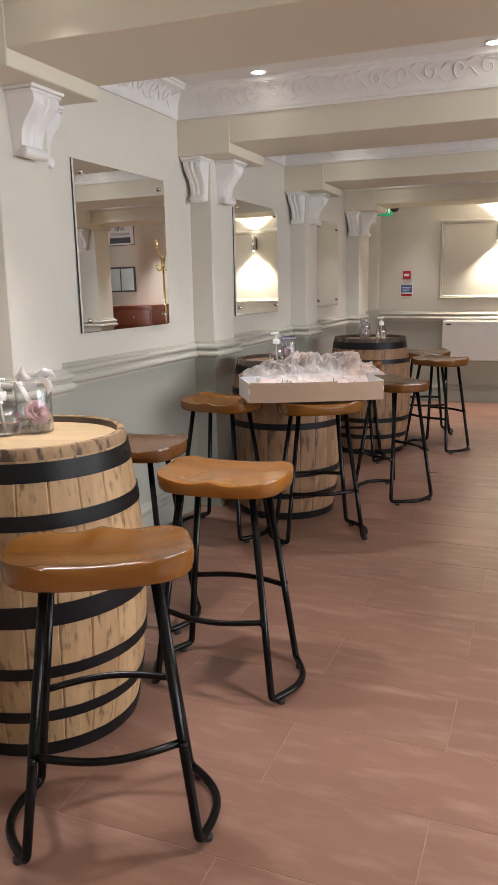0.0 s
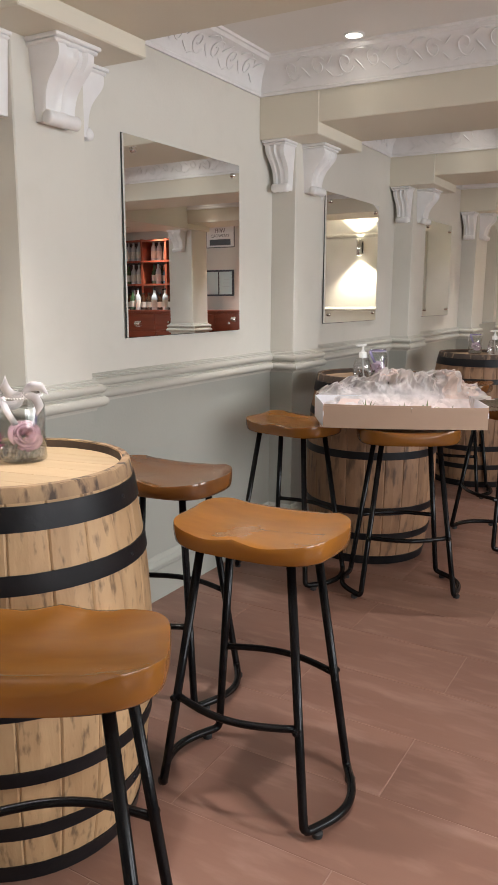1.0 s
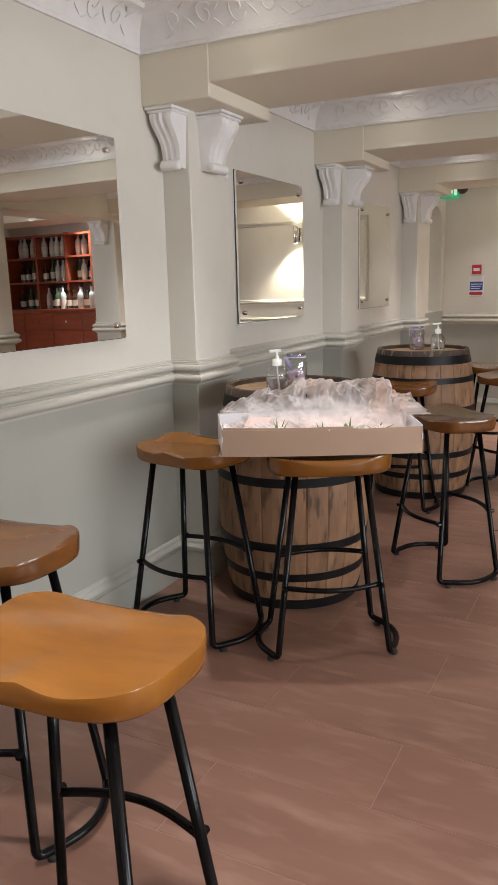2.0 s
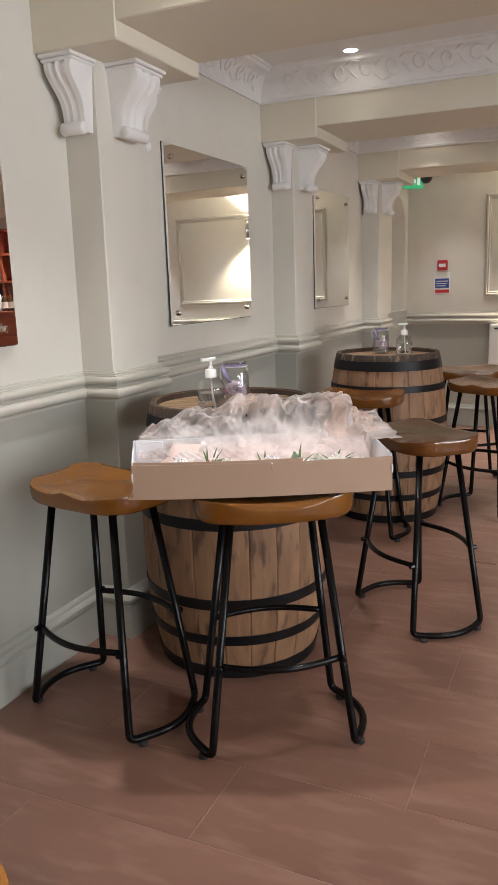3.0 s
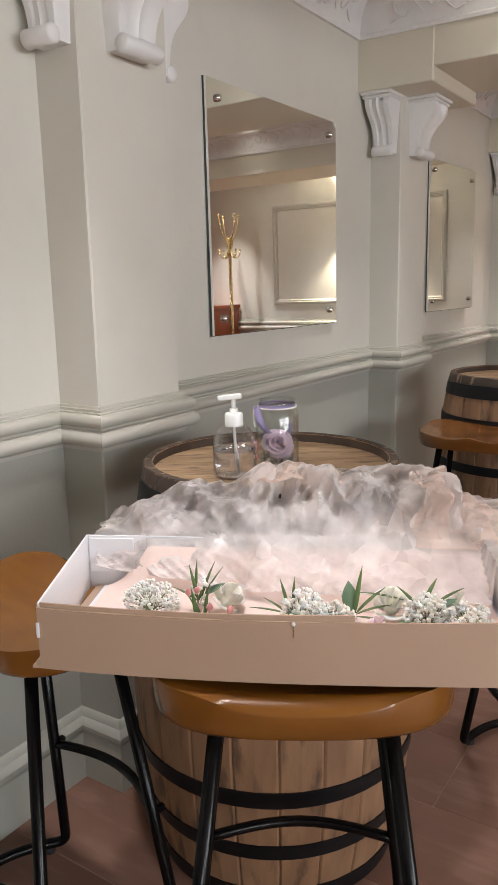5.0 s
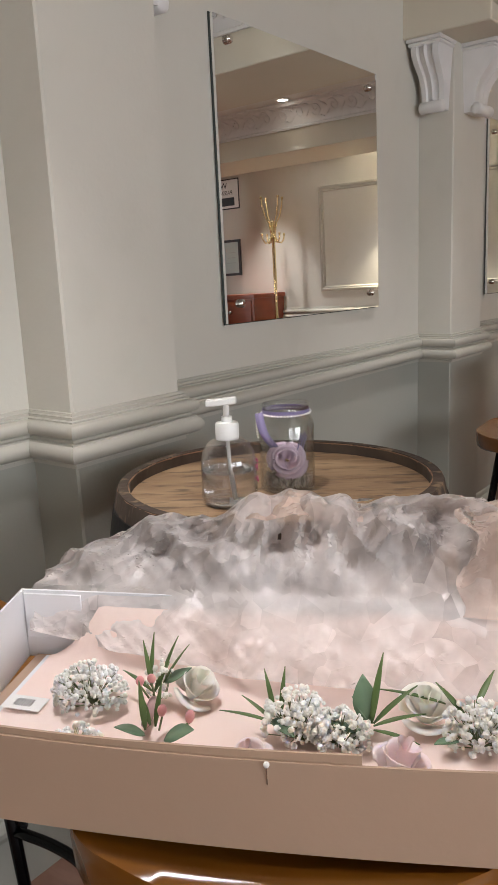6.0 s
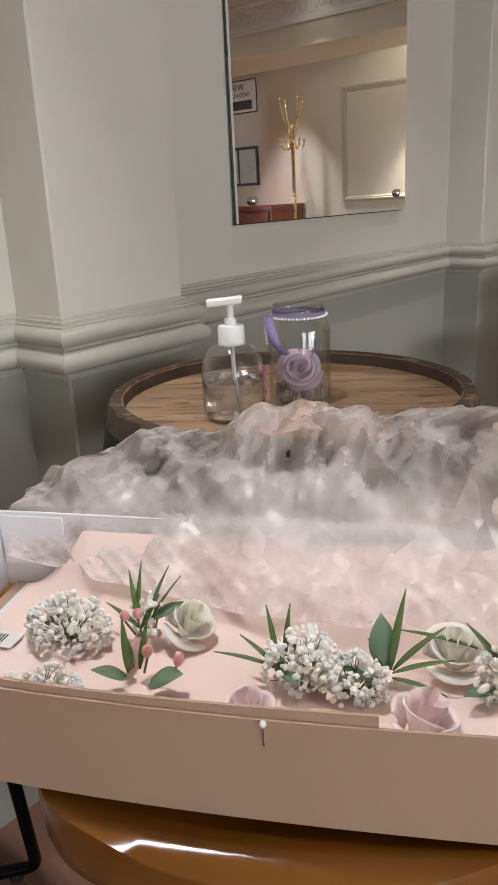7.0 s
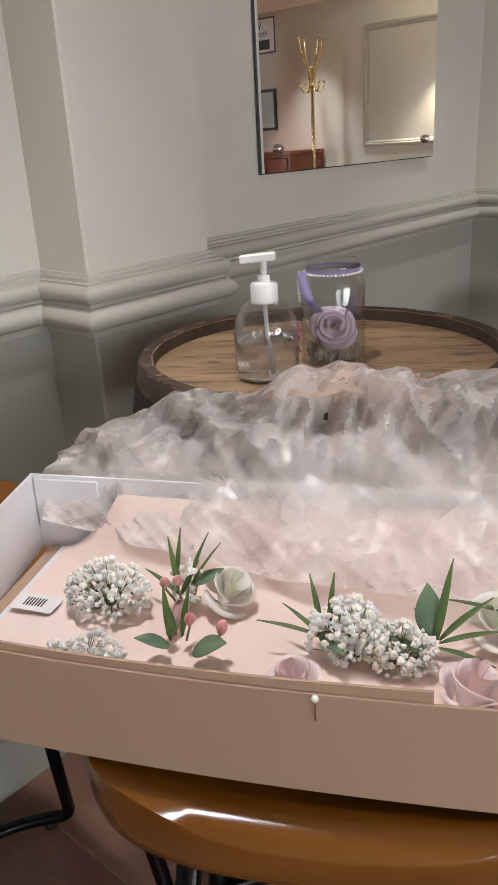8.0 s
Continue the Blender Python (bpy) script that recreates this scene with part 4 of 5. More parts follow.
def keepsake_jar(x, y, rz, rose_mat, ribbon_mat, label, size=1.0):
    t = thing("glass_jar", label, "jar", pose(x, y, HEAD_Z + 0.0005, 0, 0, rz) @ Matrix.Diagonal((size, size, size * 0.95, 1)), "decorated jars")
    part("jar_wall", lathe([(0, 0), (0.043, 0), (0.047, 0.004), (0.047, 0.118), (0.043, 0.130), (0.039, 0.135), (0.039, 0.150), (0.041, 0.153), (0.039, 0.156),
                            (0.0365, 0.155), (0.0365, 0.134), (0.041, 0.127), (0.0445, 0.116), (0.0445, 0.006), (0.041, 0.004), (0, 0.004)], 44), CLEAR, t, smooth=True, angle=50)
    g = bmesh.new()
    rg = random.Random(9)
    for k in range(240):
        a, rr = rg.uniform(0, 2 * math.pi), 0.041 * math.sqrt(rg.random())
        s = rg.uniform(0.0022, 0.004)
        q = bmesh.ops.create_icosphere(g, subdivisions=1, radius=s)
        for v in q["verts"]:
            v.co = Vector((v.co.x + rr * math.cos(a), v.co.y + rr * math.sin(a), v.co.z * 0.7 + 0.008 + rg.random() * 0.020))
    tagged(part("gravel", g, GRAVEL, t, "glittering grey gravel in the bottom"), kind="stuff")
    petal_rose(pose(0.004, -0.010, 0.054, 66, 0, 24), t, rose_mat, 0.036, 3, 0.62)
    beads = bmesh.new()
    for k in range(46):
        a = 2 * math.pi * k / 46
        q = bmesh.ops.create_icosphere(beads, subdivisions=1, radius=0.0024)
        bmesh.ops.translate(beads, verts=q["verts"], vec=(0.0415 * math.cos(a), 0.0415 * math.sin(a), 0.139 + 0.001 * math.sin(a)))
    for k in range(10):
        q = bmesh.ops.create_icosphere(beads, subdivisions=1, radius=0.0024)
        bmesh.ops.translate(beads, verts=q["verts"], vec=(-0.047 - 0.002 * math.sin(k * 0.4), -0.012 - 0.0004 * k, 0.137 - 0.0048 * k))
    part("pearl_string", beads, PEARL, t, "string of tiny pearls round the neck", smooth=True)
    part("ribbon_band", lathe([(0.0400, 0.136), (0.0402, 0.146)], 40), ribbon_mat, t, smooth=True)
    rb = bmesh.new()
    prev = None
    for i in range(12):
        w = i / 11
        c = Vector((-0.034 + 0.026 * w, -0.034 - 0.014 * math.sin(math.pi * w), 0.142 - 0.060 * w))
        s = Vector((0.006, 0.0035, 0.001))
        row = [rb.verts.new(c - s), rb.verts.new(c + s)]
        if prev:
            rb.faces.new((prev[0], prev[1], row[1], row[0]))
        prev = row
    o = part("ribbon_tail", rb, ribbon_mat, t, smooth=True)
    o.modifiers.new("thickness", "SOLIDIFY").thickness = 0.0007
    for k in range(7):
        a = 0.5 + 0.25 * k
        part("twig", tube([(0.012 * math.cos(k), 0.012 * math.sin(k), 0.02), (0.02 + 0.004 * math.sin(k * 2), 0.012 - 0.003 * k, 0.06), (0.030, 0.018 - 0.005 * k, 0.095 + 0.004 * (k % 3))], 0.0011, 6), LILAC_RIBBON, t)




def ribbon_bow(m, material):
    t = thing("ribbon_bow", "white organza bow tied at a jar neck", "ribbon", m)
    for a in (25, 155, -35, -145):
        bm = bmesh.new()
        prev = None
        for i in range(9):
            w = i / 8
            c = Vector((0.055 * w, 0, 0.014 * math.sin(math.pi * w) - 0.010 * w))
            h = 0.006 + 0.010 * w
            rowv = [bm.verts.new((c.x, -0.004 * w, c.z - h)), bm.verts.new((c.x, 0.004 * math.sin(w * 7), c.z)), bm.verts.new((c.x, -0.004 * w, c.z + h))]
            if prev:
                for j in range(2):
                    bm.faces.new((prev[j], prev[j + 1], rowv[j + 1], rowv[j]))
            prev = rowv
        o = part("loop", bm, material, t, smooth=True)
        o.modifiers.new("thickness", "SOLIDIFY").thickness = 0.0006
        o.matrix_basis = pose(0, 0, 0, 0, -a, 0)


LILAC = mat("lilac_petals", (0.60, 0.47, 0.56), 0.7, (0.53, 0.41, 0.51), 40, amount=0.5)
PINKISH = mat("dusky_pink_petals", (0.58, 0.36, 0.40), 0.6, (0.48, 0.28, 0.33), 40, amount=0.5)
keepsake_jar(-1.105, 4.103, 12, LILAC, LILAC_RIBBON, "glass jar with lilac rose, ribbon and pearl string on a barrel")
pump_bottle(-1.138, 3.985, 36, 0.052)
keepsake_jar(-1.175, 1.835, 40, PINKISH, WHITE_RIBBON, "glass jar with dusky pink rose and white ribbon on a barrel", 1.2)
pump_bottle(-1.238, 1.760, 30, 0.060)
ribbon_bow(pose(-1.135, 1.805, HEAD_Z + 0.168, 0, 0, 35), WHITE_RIBBON)
keepsake_jar(-1.085, 5.985, 10, LILAC, LILAC_RIBBON, "glass jar with lilac rose and ribbon on the far barrel")
pump_bottle(-0.940, 5.930, 20, 0.055)

# ---- flowers and tissue in the box ----
PEACH = mat("peach_tissue_paper", (0.86, 0.68, 0.61), 0.7, (0.88, 0.75, 0.70), 7, amount=0.7, bump=0.15, bump_scale=40)
LEAF = mat("green_leaf", (0.085, 0.145, 0.040), 0.4, (0.13, 0.19, 0.065), 40, amount=0.6)
EUCA = mat("blue_green_leaf", (0.115, 0.195, 0.115), 0.45, (0.17, 0.25, 0.15), 50, amount=0.6)
STEM = mat("pale_green_stem", (0.20, 0.24, 0.11), 0.6, (0.15, 0.18, 0.08), 60, amount=0.5)
BERRY = mat("pink_berry", (0.72, 0.30, 0.31), 0.35, (0.78, 0.45, 0.40), 60, amount=0.5)
WRAP = mat("mauve_stem_tape", (0.42, 0.27, 0.26), 0.5, (0.36, 0.22, 0.22), 50, amount=0.5)


def sheet_material(name, colour, clear, rough, through_light, facet):
    """Thin paper or film: part of the light goes straight through, part glows through, part is scattered back."""
    m = bpy.data.materials.new(name)
    m.use_nodes = True
    nt = m.node_tree
    n, l = nt.nodes, nt.links
    b = n["Principled BSDF"]
    b.inputs["Base Color"].default_value = (*colour, 1)
    b.inputs["Roughness"].default_value = rough
    b.inputs["Specular IOR Level"].default_value = 0.45
    co = n.new("ShaderNodeTexCoord")
    nz = n.new("ShaderNodeTexNoise")
    nz.inputs["Scale"].default_value = 11
    nz.inputs["Detail"].default_value = 7
    l.new(co.outputs["Object"], nz.inputs["Vector"])
    mr = n.new("ShaderNodeMapRange")
    mr.inputs[1].default_value, mr.inputs[2].default_value = 0.32, 0.68
    mr.inputs[3].default_value, mr.inputs[4].default_value = clear + 0.18, clear - 0.18
    l.new(nz.outputs["Fac"], mr.inputs[0])
    # small creased facets of two sizes, each tilted its own way
    geo = n.new("ShaderNodeNewGeometry")
    lean = geo.outputs["Normal"]
    cell = None
    for size, stretch, turn, tilt in ((32, (1.0, 1.0, 0.5), (0.4, 0.2, 0.5), facet), (62, (1.0, 0.45, 1.0), (0.0, 0.5, -0.6), facet * 0.8)):
        mp = n.new("ShaderNodeMapping")
        mp.inputs["Scale"].default_value = stretch
        mp.inputs["Rotation"].default_value = turn
        l.new(co.outputs["Object"], mp.inputs[0])
        vo = n.new("ShaderNodeTexVoronoi")
        vo.inputs["Scale"].default_value = size
        l.new(mp.outputs[0], vo.inputs["Vector"])
        half, scaled, add = n.new("ShaderNodeVectorMath"), n.new("ShaderNodeVectorMath"), n.new("ShaderNodeVectorMath")
        half.operation, scaled.operation, add.operation = "SUBTRACT", "SCALE", "ADD"
        half.inputs[1].default_value = (0.5, 0.5, 0.5)
        scaled.inputs["Scale"].default_value = tilt
        l.new(vo.outputs["Color"], half.inputs[0])
        l.new(half.outputs[0], scaled.inputs[0])
        l.new(lean, add.inputs[0])
        l.new(scaled.outputs[0], add.inputs[1])
        lean = add.outputs[0]
        cell = cell or vo.outputs["Color"]
    bp = n.new("ShaderNodeVectorMath")
    bp.operation = "NORMALIZE"
    l.new(lean, bp.inputs[0])
    l.new(bp.outputs[0], b.inputs["Normal"])
    tl = n.new("ShaderNodeBsdfTranslucent")
    tl.inputs[0].default_value = (*colour, 1)
    tp = n.new("ShaderNodeBsdfTransparent")
    m1, m2 = n.new("ShaderNodeMixShader"), n.new("ShaderNodeMixShader")
    m1.inputs[0].default_value = through_light
    l.new(b.outputs[0], m1.inputs[1])
    l.new(tl.outputs[0], m1.inputs[2])
    # folded-over facets let less through
    layers = n.new("ShaderNodeMapRange")
    layers.inputs[3].default_value, layers.inputs[4].default_value = 0.55, 1.25
    l.new(cell, layers.inputs[0])
    veil = n.new("ShaderNodeMath")
    veil.operation = "MULTIPLY"
    l.new(mr.outputs[0], veil.inputs[0])
    l.new(layers.outputs[0], veil.inputs[1])
    l.new(veil.outputs[0], m2.inputs[0])
    l.new(m1.outputs[0], m2.inputs[1])
    l.new(tp.outputs[0], m2.inputs[2])
    gl, fr, m3 = n.new("ShaderNodeBsdfGlossy"), n.new("ShaderNodeFresnel"), n.new("ShaderNodeMixShader")
    gl.inputs["Roughness"].default_value = rough
    fr.inputs["IOR"].default_value = 1.18
    l.new(bp.outputs[0], gl.inputs["Normal"])
    l.new(bp.outputs[0], fr.inputs["Normal"])
    l.new(fr.outputs[0], m3.inputs[0])
    l.new(m2.outputs[0], m3.inputs[1])
    l.new(gl.outputs[0], m3.inputs[2])
    l.new(m3.outputs[0], n["Material Output"].inputs[0])
    return m


WHITE_PETAL = mat("cream_petals", (0.95, 0.92, 0.83), 0.5, (0.93, 0.89, 0.76), 30, amount=0.5)
PINK_PETAL = mat("pale_pink_petals", (0.93, 0.74, 0.74), 0.5, (0.93, 0.80, 0.79), 30, amount=0.6)
GYP = mat("gypsophila_white", (0.95, 0.94, 0.89), 0.7, (0.90, 0.88, 0.80), 90, amount=0.5)
for petal in (WHITE_PETAL, PINK_PETAL, GYP):
    b = petal.node_tree.nodes["Principled BSDF"]
    b.inputs["Subsurface Weight"].default_value = 0.5
    b.inputs["Subsurface Radius"].default_value = (1.0, 0.8, 0.6)
    b.inputs["Subsurface Scale"].default_value = 0.008
FILM = sheet_material("white_tissue_film", (0.97, 0.905, 0.88), 0.37, 0.30, 0.38, 0.42)
PEACH_FILM = sheet_material("peach_tissue_film", (0.93, 0.76, 0.67), 0.38, 0.3, 0.4, 0.5)


def lerp_table(table, k):
    for (a, va), (b, vb) in zip(table, table[1:]):
        if k <= b:
            w = max(0, (k - a) / (b - a))
            w = w * w * (3 - 2 * w)
            return va + (vb - va) * w
    return table[-1][1]


RIDGE = [(-0.02, 0.108), (0.026, 0.126), (0.08, 0.150), (0.13, 0.166), (0.23, 0.176), (0.28, 0.196), (0.34, 0.208), (0.39, 0.206), (0.42, 0.196), (0.46, 0.206), (0.53, 0.208), (0.59, 0.200), (0.63, 0.155), (0.70, 0.136), (0.76, 0.085)]
HEM = [(-0.02, 0.290), (0.06, 0.272), (0.13, 0.246), (0.22, 0.224), (0.30, 0.202), (0.40, 0.195), (0.55, 0.188), (0.76, 0.165)]


def drape(u, r, back, lift):
    """The sheet at rest: from the hem among the flowers, over the back wall and up to the crest; also how crumpled it is there."""
    hem, top = lerp_table(HEM, u), lerp_table(RIDGE, u) + lift
    edge = BHT + 0.006
    if r < 0.40:
        w = r / 0.40
        v, z, a = hem + (BD + 0.003 - hem) * w, 0.040 + (edge - 0.040) * w ** 1.25, 0.30 * (1 - w)
        if u > BL - 0.02:
            z = max(z, edge)
    elif r < 0.86:
        w = (r - 0.40) / 0.46
        v, z, a = BD + 0.003 + back * w ** 0.8, edge + (top - edge) * math.sin(w * math.pi / 2) ** 0.9, min(1, 0.05 + w * 2.4)
    else:
        w = (r - 0.86) / 0.14
        v, z, a = BD + 0.003 + back + 0.06 * w, top - 0.022 * w * w, 1.0
    return v, z, a


def crease_set(seed, count, low, high, lean):
    """Families of long creases: direction, spacing, phase and height."""
    rg = random.Random(seed)
    out = []
    for k in range(count):
        a = radians(rg.uniform(-55, 55) + lean)
        f = low * (high / low) ** ((k + rg.random()) / count)
        out.append((math.cos(a) * f, math.sin(a) * f, rg.random() * 9, 1 / f))
    return out


def crumple(x, y, creases):
    """Long creases that bend, swell and die out: sharp ridges with slack hollows between them."""
    total = 0.0
    for k, (fx, fy, ph, h) in enumerate(creases):
        here = Vector((x * 4 + k * 3.1, y * 4 - k * 1.7, ph))
        w = noise.noise(here)
        swell = max(0.0, 0.6 + 1.2 * noise.noise(here * 1.3 + Vector((9, 4, 2))))
        q = (x * fx + y * fy + ph + 0.15 * w) % 1.0
        total += h * swell * ((1 - abs(q * 2 - 1)) ** 1.5 - 0.4)
    return total


def tissue(name, u0, u1, seed, lift, back, material, label, r0=0.0, r1=1.0, amp=1.0, forward=0.0, ragged=0.0):
    """A crumpled sheet over the back of the box."""
    step = 0.0040
    rg = random.Random(seed)
    nu, nr = int((u1 - u0) / step), int((r1 - r0) * 0.42 / step)
    big, small = crease_set(seed, 6, 5, 12, 20), crease_set(seed + 50, 9, 15, 55, 0)
    bm = bmesh.new()
    rows = []
    for i in range(nr + 1):
        row = []
        for j in range(nu + 1):
            side = ragged * noise.noise(Vector((i * 0.09, seed, 0.3)))
            du = rg.uniform(-0.4, 0.4) if 0 < j < nu else 0
            dr = rg.uniform(-0.4, 0.4) if 0 < i < nr else 0
            u = u0 + side + (u1 - u0 - 2 * side) * (j + du) / nu
            r = r0 + (r1 - r0) * (i + dr) / nr
            if i < 10:
                r += 0.022 * noise.noise(Vector((u * 14, seed, 3.0))) * (1 - i / 10)
            if i > nr - 10:
                r += 0.05 * noise.noise(Vector((u * 22, seed, 7.0))) * (1 - (nr - i) / 10)
            v, z, a = drape(u, max(0.0, r), back, lift)
            y = r * 0.30
            d = amp * a * (0.24 * crumple(u, y, big) + 0.31 * crumple(u, y, small))
            z += 0.55 * d
            if r < 0.40:
                z = max(z, 0.030)
            row.append(bm.verts.new((u + 0.25 * d, v - forward - 0.9 * d, z)))
        rows.append(row)
    for a, b in zip(rows, rows[1:]):
        for j in range(nu):
            if rg.random() < 0.5:
                bm.faces.new((a[j], a[j + 1], b[j + 1]))
                bm.faces.new((a[j], b[j + 1], b[j]))
            else:
                bm.faces.new((a[j], a[j + 1], b[j]))
                bm.faces.new((a[j + 1], b[j + 1], b[j]))
    ob = part(name, bm, material, None, smooth=True, angle=30)
    ob.matrix_basis = BOX_M
    return tagged(ob, label, "tissue paper")


tissue("tissue_sheet", -0.012, 0.745, 2, 0.0, 0.085, FILM, "crumpled translucent white tissue sheet draped over the box's back edge", ragged=0.012)
tissue("peach_tissue_sheet", 0.27, 0.43, 8, 0.0, 0.098, PEACH_FILM, "crumpled peach tissue behind the white sheet", 0.66, 1.0, 0.8, 0.0, 0.03)
tissue("peach_tissue_sheet", 0.55, 0.70, 15, 0.006, 0.065, PEACH_FILM, "crumpled strip of peach tissue over the box edge", 0.34, 1.0, 0.9, 0.008, 0.03)


def box_floor_tissue():
    bm = bmesh.new()
    nu, nv = 60, 24
    rows = []
    for i in range(nv + 1):
        row = []
        for j in range(nu + 1):
            u, v = 0.012 + (BL - 0.024) * j / nu, 0.010 + (BD - 0.026) * i / nv
            z = 0.012 + 0.006 * (noise.noise(Vector((u * 12, v * 12, 4))) + 0.6) + 0.05 * max(0, (v - 0.22) / 0.054) ** 2
            if u < 0.09:
                z = 0.008 + (z - 0.008) * (u / 0.09) ** 2
            row.append(bm.verts.new((u, v, max(0.008, z))))
        rows.append(row)
    for a, b in zip(rows, rows[1:]):
        for j in range(nu):
            bm.faces.new((a[j], a[j + 1], b[j + 1], b[j]))
    ob = part("peach_lining_paper", bm, PEACH, None, smooth=True)
    ob.matrix_basis = BOX_M
    tagged(ob, "peach pink tissue paper lining the flower box", "tissue paper")


box_floor_tissue()


def leaf(length, width, droop, material, parent, m, fold=0.15):
    bm = bmesh.new()
    n, rows = 8, []
    for i in range(n + 1):
        w = i / n
        half = width / 2 * math.sin(math.pi * (0.04 + 0.96 * w) ** 0.8) ** 0.9
        half = max(half, 0.0004)
        z = -droop * w * w
        rows.append([bm.verts.new((length * w, s * half, z + fold * abs(s) * half)) for s in (-1, 0, 1)])
    for a, b in zip(rows, rows[1:]):
        for j in range(2):
            bm.faces.new((a[j], a[j + 1], b[j + 1], b[j]))
    o = part("leaf", bm, material, parent, smooth=True)
    o.modifiers.new("thickness", "SOLIDIFY").thickness = 0.0006
    o.matrix_basis = m
    return o


def gypsophila(n, rx, ry, rz, seed, parent, m):
    """A spray of many tiny white blossoms on hair-thin stalks."""
    bm = bmesh.new()
    st = bmesh.new()
    rg = random.Random(seed)
    for k in range(int(n * 2.3)):
        a, rr = rg.uniform(0, 2 * math.pi), math.sqrt(rg.random())
        p = Vector((rx * rr * math.cos(a), ry * rr * math.sin(a), rz * (0.18 + 0.82 * rg.random()) * (1 - 0.45 * rr * rr)))
        s = rg.uniform(0.0020, 0.0042)
        blob = bmesh.ops.create_icosphere(bm, subdivisions=1 if s < 0.003 else 2, radius=s)
        for v in blob["verts"]:
            v.co = p + v.co * rg.uniform(0.72, 1.12)
        if k % 4 == 0:
            tube([(p.x * 0.15, p.y * 0.15, 0.001), tuple(p * 0.6), tuple(p)], 0.0005, 4, bm=st)
    o = part("gypsophila", bm, GYP, parent, "cluster of tiny white gypsophila blossoms")
    o.matrix_basis = m
    tagged(o, kind="stuff")
    o = part("stalk", st, STEM, parent)
    o.matrix_basis = m
    tagged(o, kind="stuff")


def at_box(u, v, z, rx=0, ry=0, rz=0):
    return BOX_M @ pose(u, v, z, rx, ry, rz)


FZ = 0.020


def sprig(u, v, rz, label, roses=(), gyps=(), lances=(), ovals=(), berries=(), wrap=None):
    t = thing("flower_sprig", label, "flowers", at_box(u, v, FZ, 0, 0, rz), "buttonholes and corsages in the box")
    for x, y, z, r, material, tx, ty in roses:
        petal_rose(pose(x, y, z, tx, ty, 30), t, material, r, 2, 1.25)
    for k, (x, y, n, rx, ry, h) in enumerate(gyps):
        gypsophila(n, rx, ry, h, int(u * 1000) + k, t, pose(x, y, 0.0))
    for x, y, z, ln, w, up, turn in lances:
        leaf(ln, w, ln * 0.12, LEAF, t, pose(x, y, z, 0, -up, turn), 0.25)
    for x, y, z, ln, w, up, turn in ovals:
        leaf(ln, w, ln * 0.08, EUCA, t, pose(x, y, z, 8, -up, turn), 0.12)
    for x, y, z, tx in berries:
        b = lathe([(0, -0.007), (0.0034, -0.005), (0.0052, 0), (0.0046, 0.004), (0.0026, 0.007), (0, 0.0078)], 12)
        o = part("berry", b, BERRY, t, smooth=True)
        o.matrix_basis = pose(x, y, z, tx, 12, 0)
        part("berry_stalk", tube([(x, y, z - 0.006), (x * 0.5, y * 0.5 + 0.004, 0.006)], 0.0012, 6), STEM, t)
    if wrap:
        x, y, ln, turn = wrap
        o = part("wrapped_stem", tube([(0, 0, 0.006), (ln * 0.5, 0, 0.007), (ln, 0, 0.005)], 0.0062, 10, taper=[1.1, 1, 0.75]), WRAP, t, "mauve ribbon wrapped round the stems", smooth=True)
        o.matrix_basis = pose(x, y, 0, 0, 0, turn)
    return t


sprig(0.196, 0.170, -8, "cream rose buttonhole with green leaves and gypsophila",
      roses=[(0.040, 0.022, 0.004, 0.029, WHITE_PETAL, 24, 22)],
      gyps=[(-0.070, -0.018, 130, 0.046, 0.036, 0.050), (0.008, 0.012, 16, 0.024, 0.014, 0.052)],
      lances=[(0, 0, 0.02, 0.055, 0.0055, 62, 130), (-0.004, 0.004, 0.02, 0.06, 0.005, 70, 100), (0.006, 0.006, 0.02, 0.060, 0.0055, 66, 60), (0.010, 0.006, 0.022, 0.055, 0.005, 58, 40), (0, 0, 0.016, 0.05, 0.006, 20, 160), (0.002, 0, 0.015, 0.04, 0.006, 40, 80)],
      ovals=[(0.014, 0.006, 0.026, 0.034, 0.017, 28, 30)],
      berries=[(-0.012, -0.006, 0.030, 20), (0.002, -0.004, 0.034, 35)],
      wrap=(0.004, -0.004, 0.045, -78))
sprig(0.217, 0.104, 4, "leafy sprig with pink berries lying in the box",
      lances=[(-0.008, 0.0, 0.010, 0.052, 0.007, 58, 112), (0.002, 0.004, 0.012, 0.046, 0.006, 66, 80), (-0.004, 0.006, 0.012, 0.038, 0.006, 60, 130)],
      ovals=[(-0.006, -0.010, 0.012, 0.034, 0.026, 30, 200), (0.016, -0.012, 0.010, 0.036, 0.028, 28, -10)],
      berries=[(0.010, 0.006, 0.030, 10), (0.042, -0.004, 0.030, -15)])
sprig(0.137, 0.070, 20, "loose white gypsophila spray against the box front", gyps=[(0, 0, 60, 0.036, 0.020, 0.032)])
sprig(0.368, 0.120, 0, "pale pink rose corsage with gypsophila and leaves",
      roses=[(-0.036, -0.046, -0.010, 0.029, PINK_PETAL, 8, -12)],
      gyps=[(0.0, 0.006, 110, 0.036, 0.030, 0.060), (0.045, -0.004, 80, 0.034, 0.024, 0.044)],
      lances=[(-0.022, 0.004, 0.024, 0.050, 0.0055, 58, 118), (-0.016, 0.006, 0.024, 0.050, 0.0055, 70, 84), (-0.024, 0.0, 0.020, 0.058, 0.0055, 14, 176), (-0.024, 0.002, 0.02, 0.045, 0.005, 26, 150)],
      ovals=[(-0.022, 0.000, 0.024, 0.040, 0.016, 6, -52)])
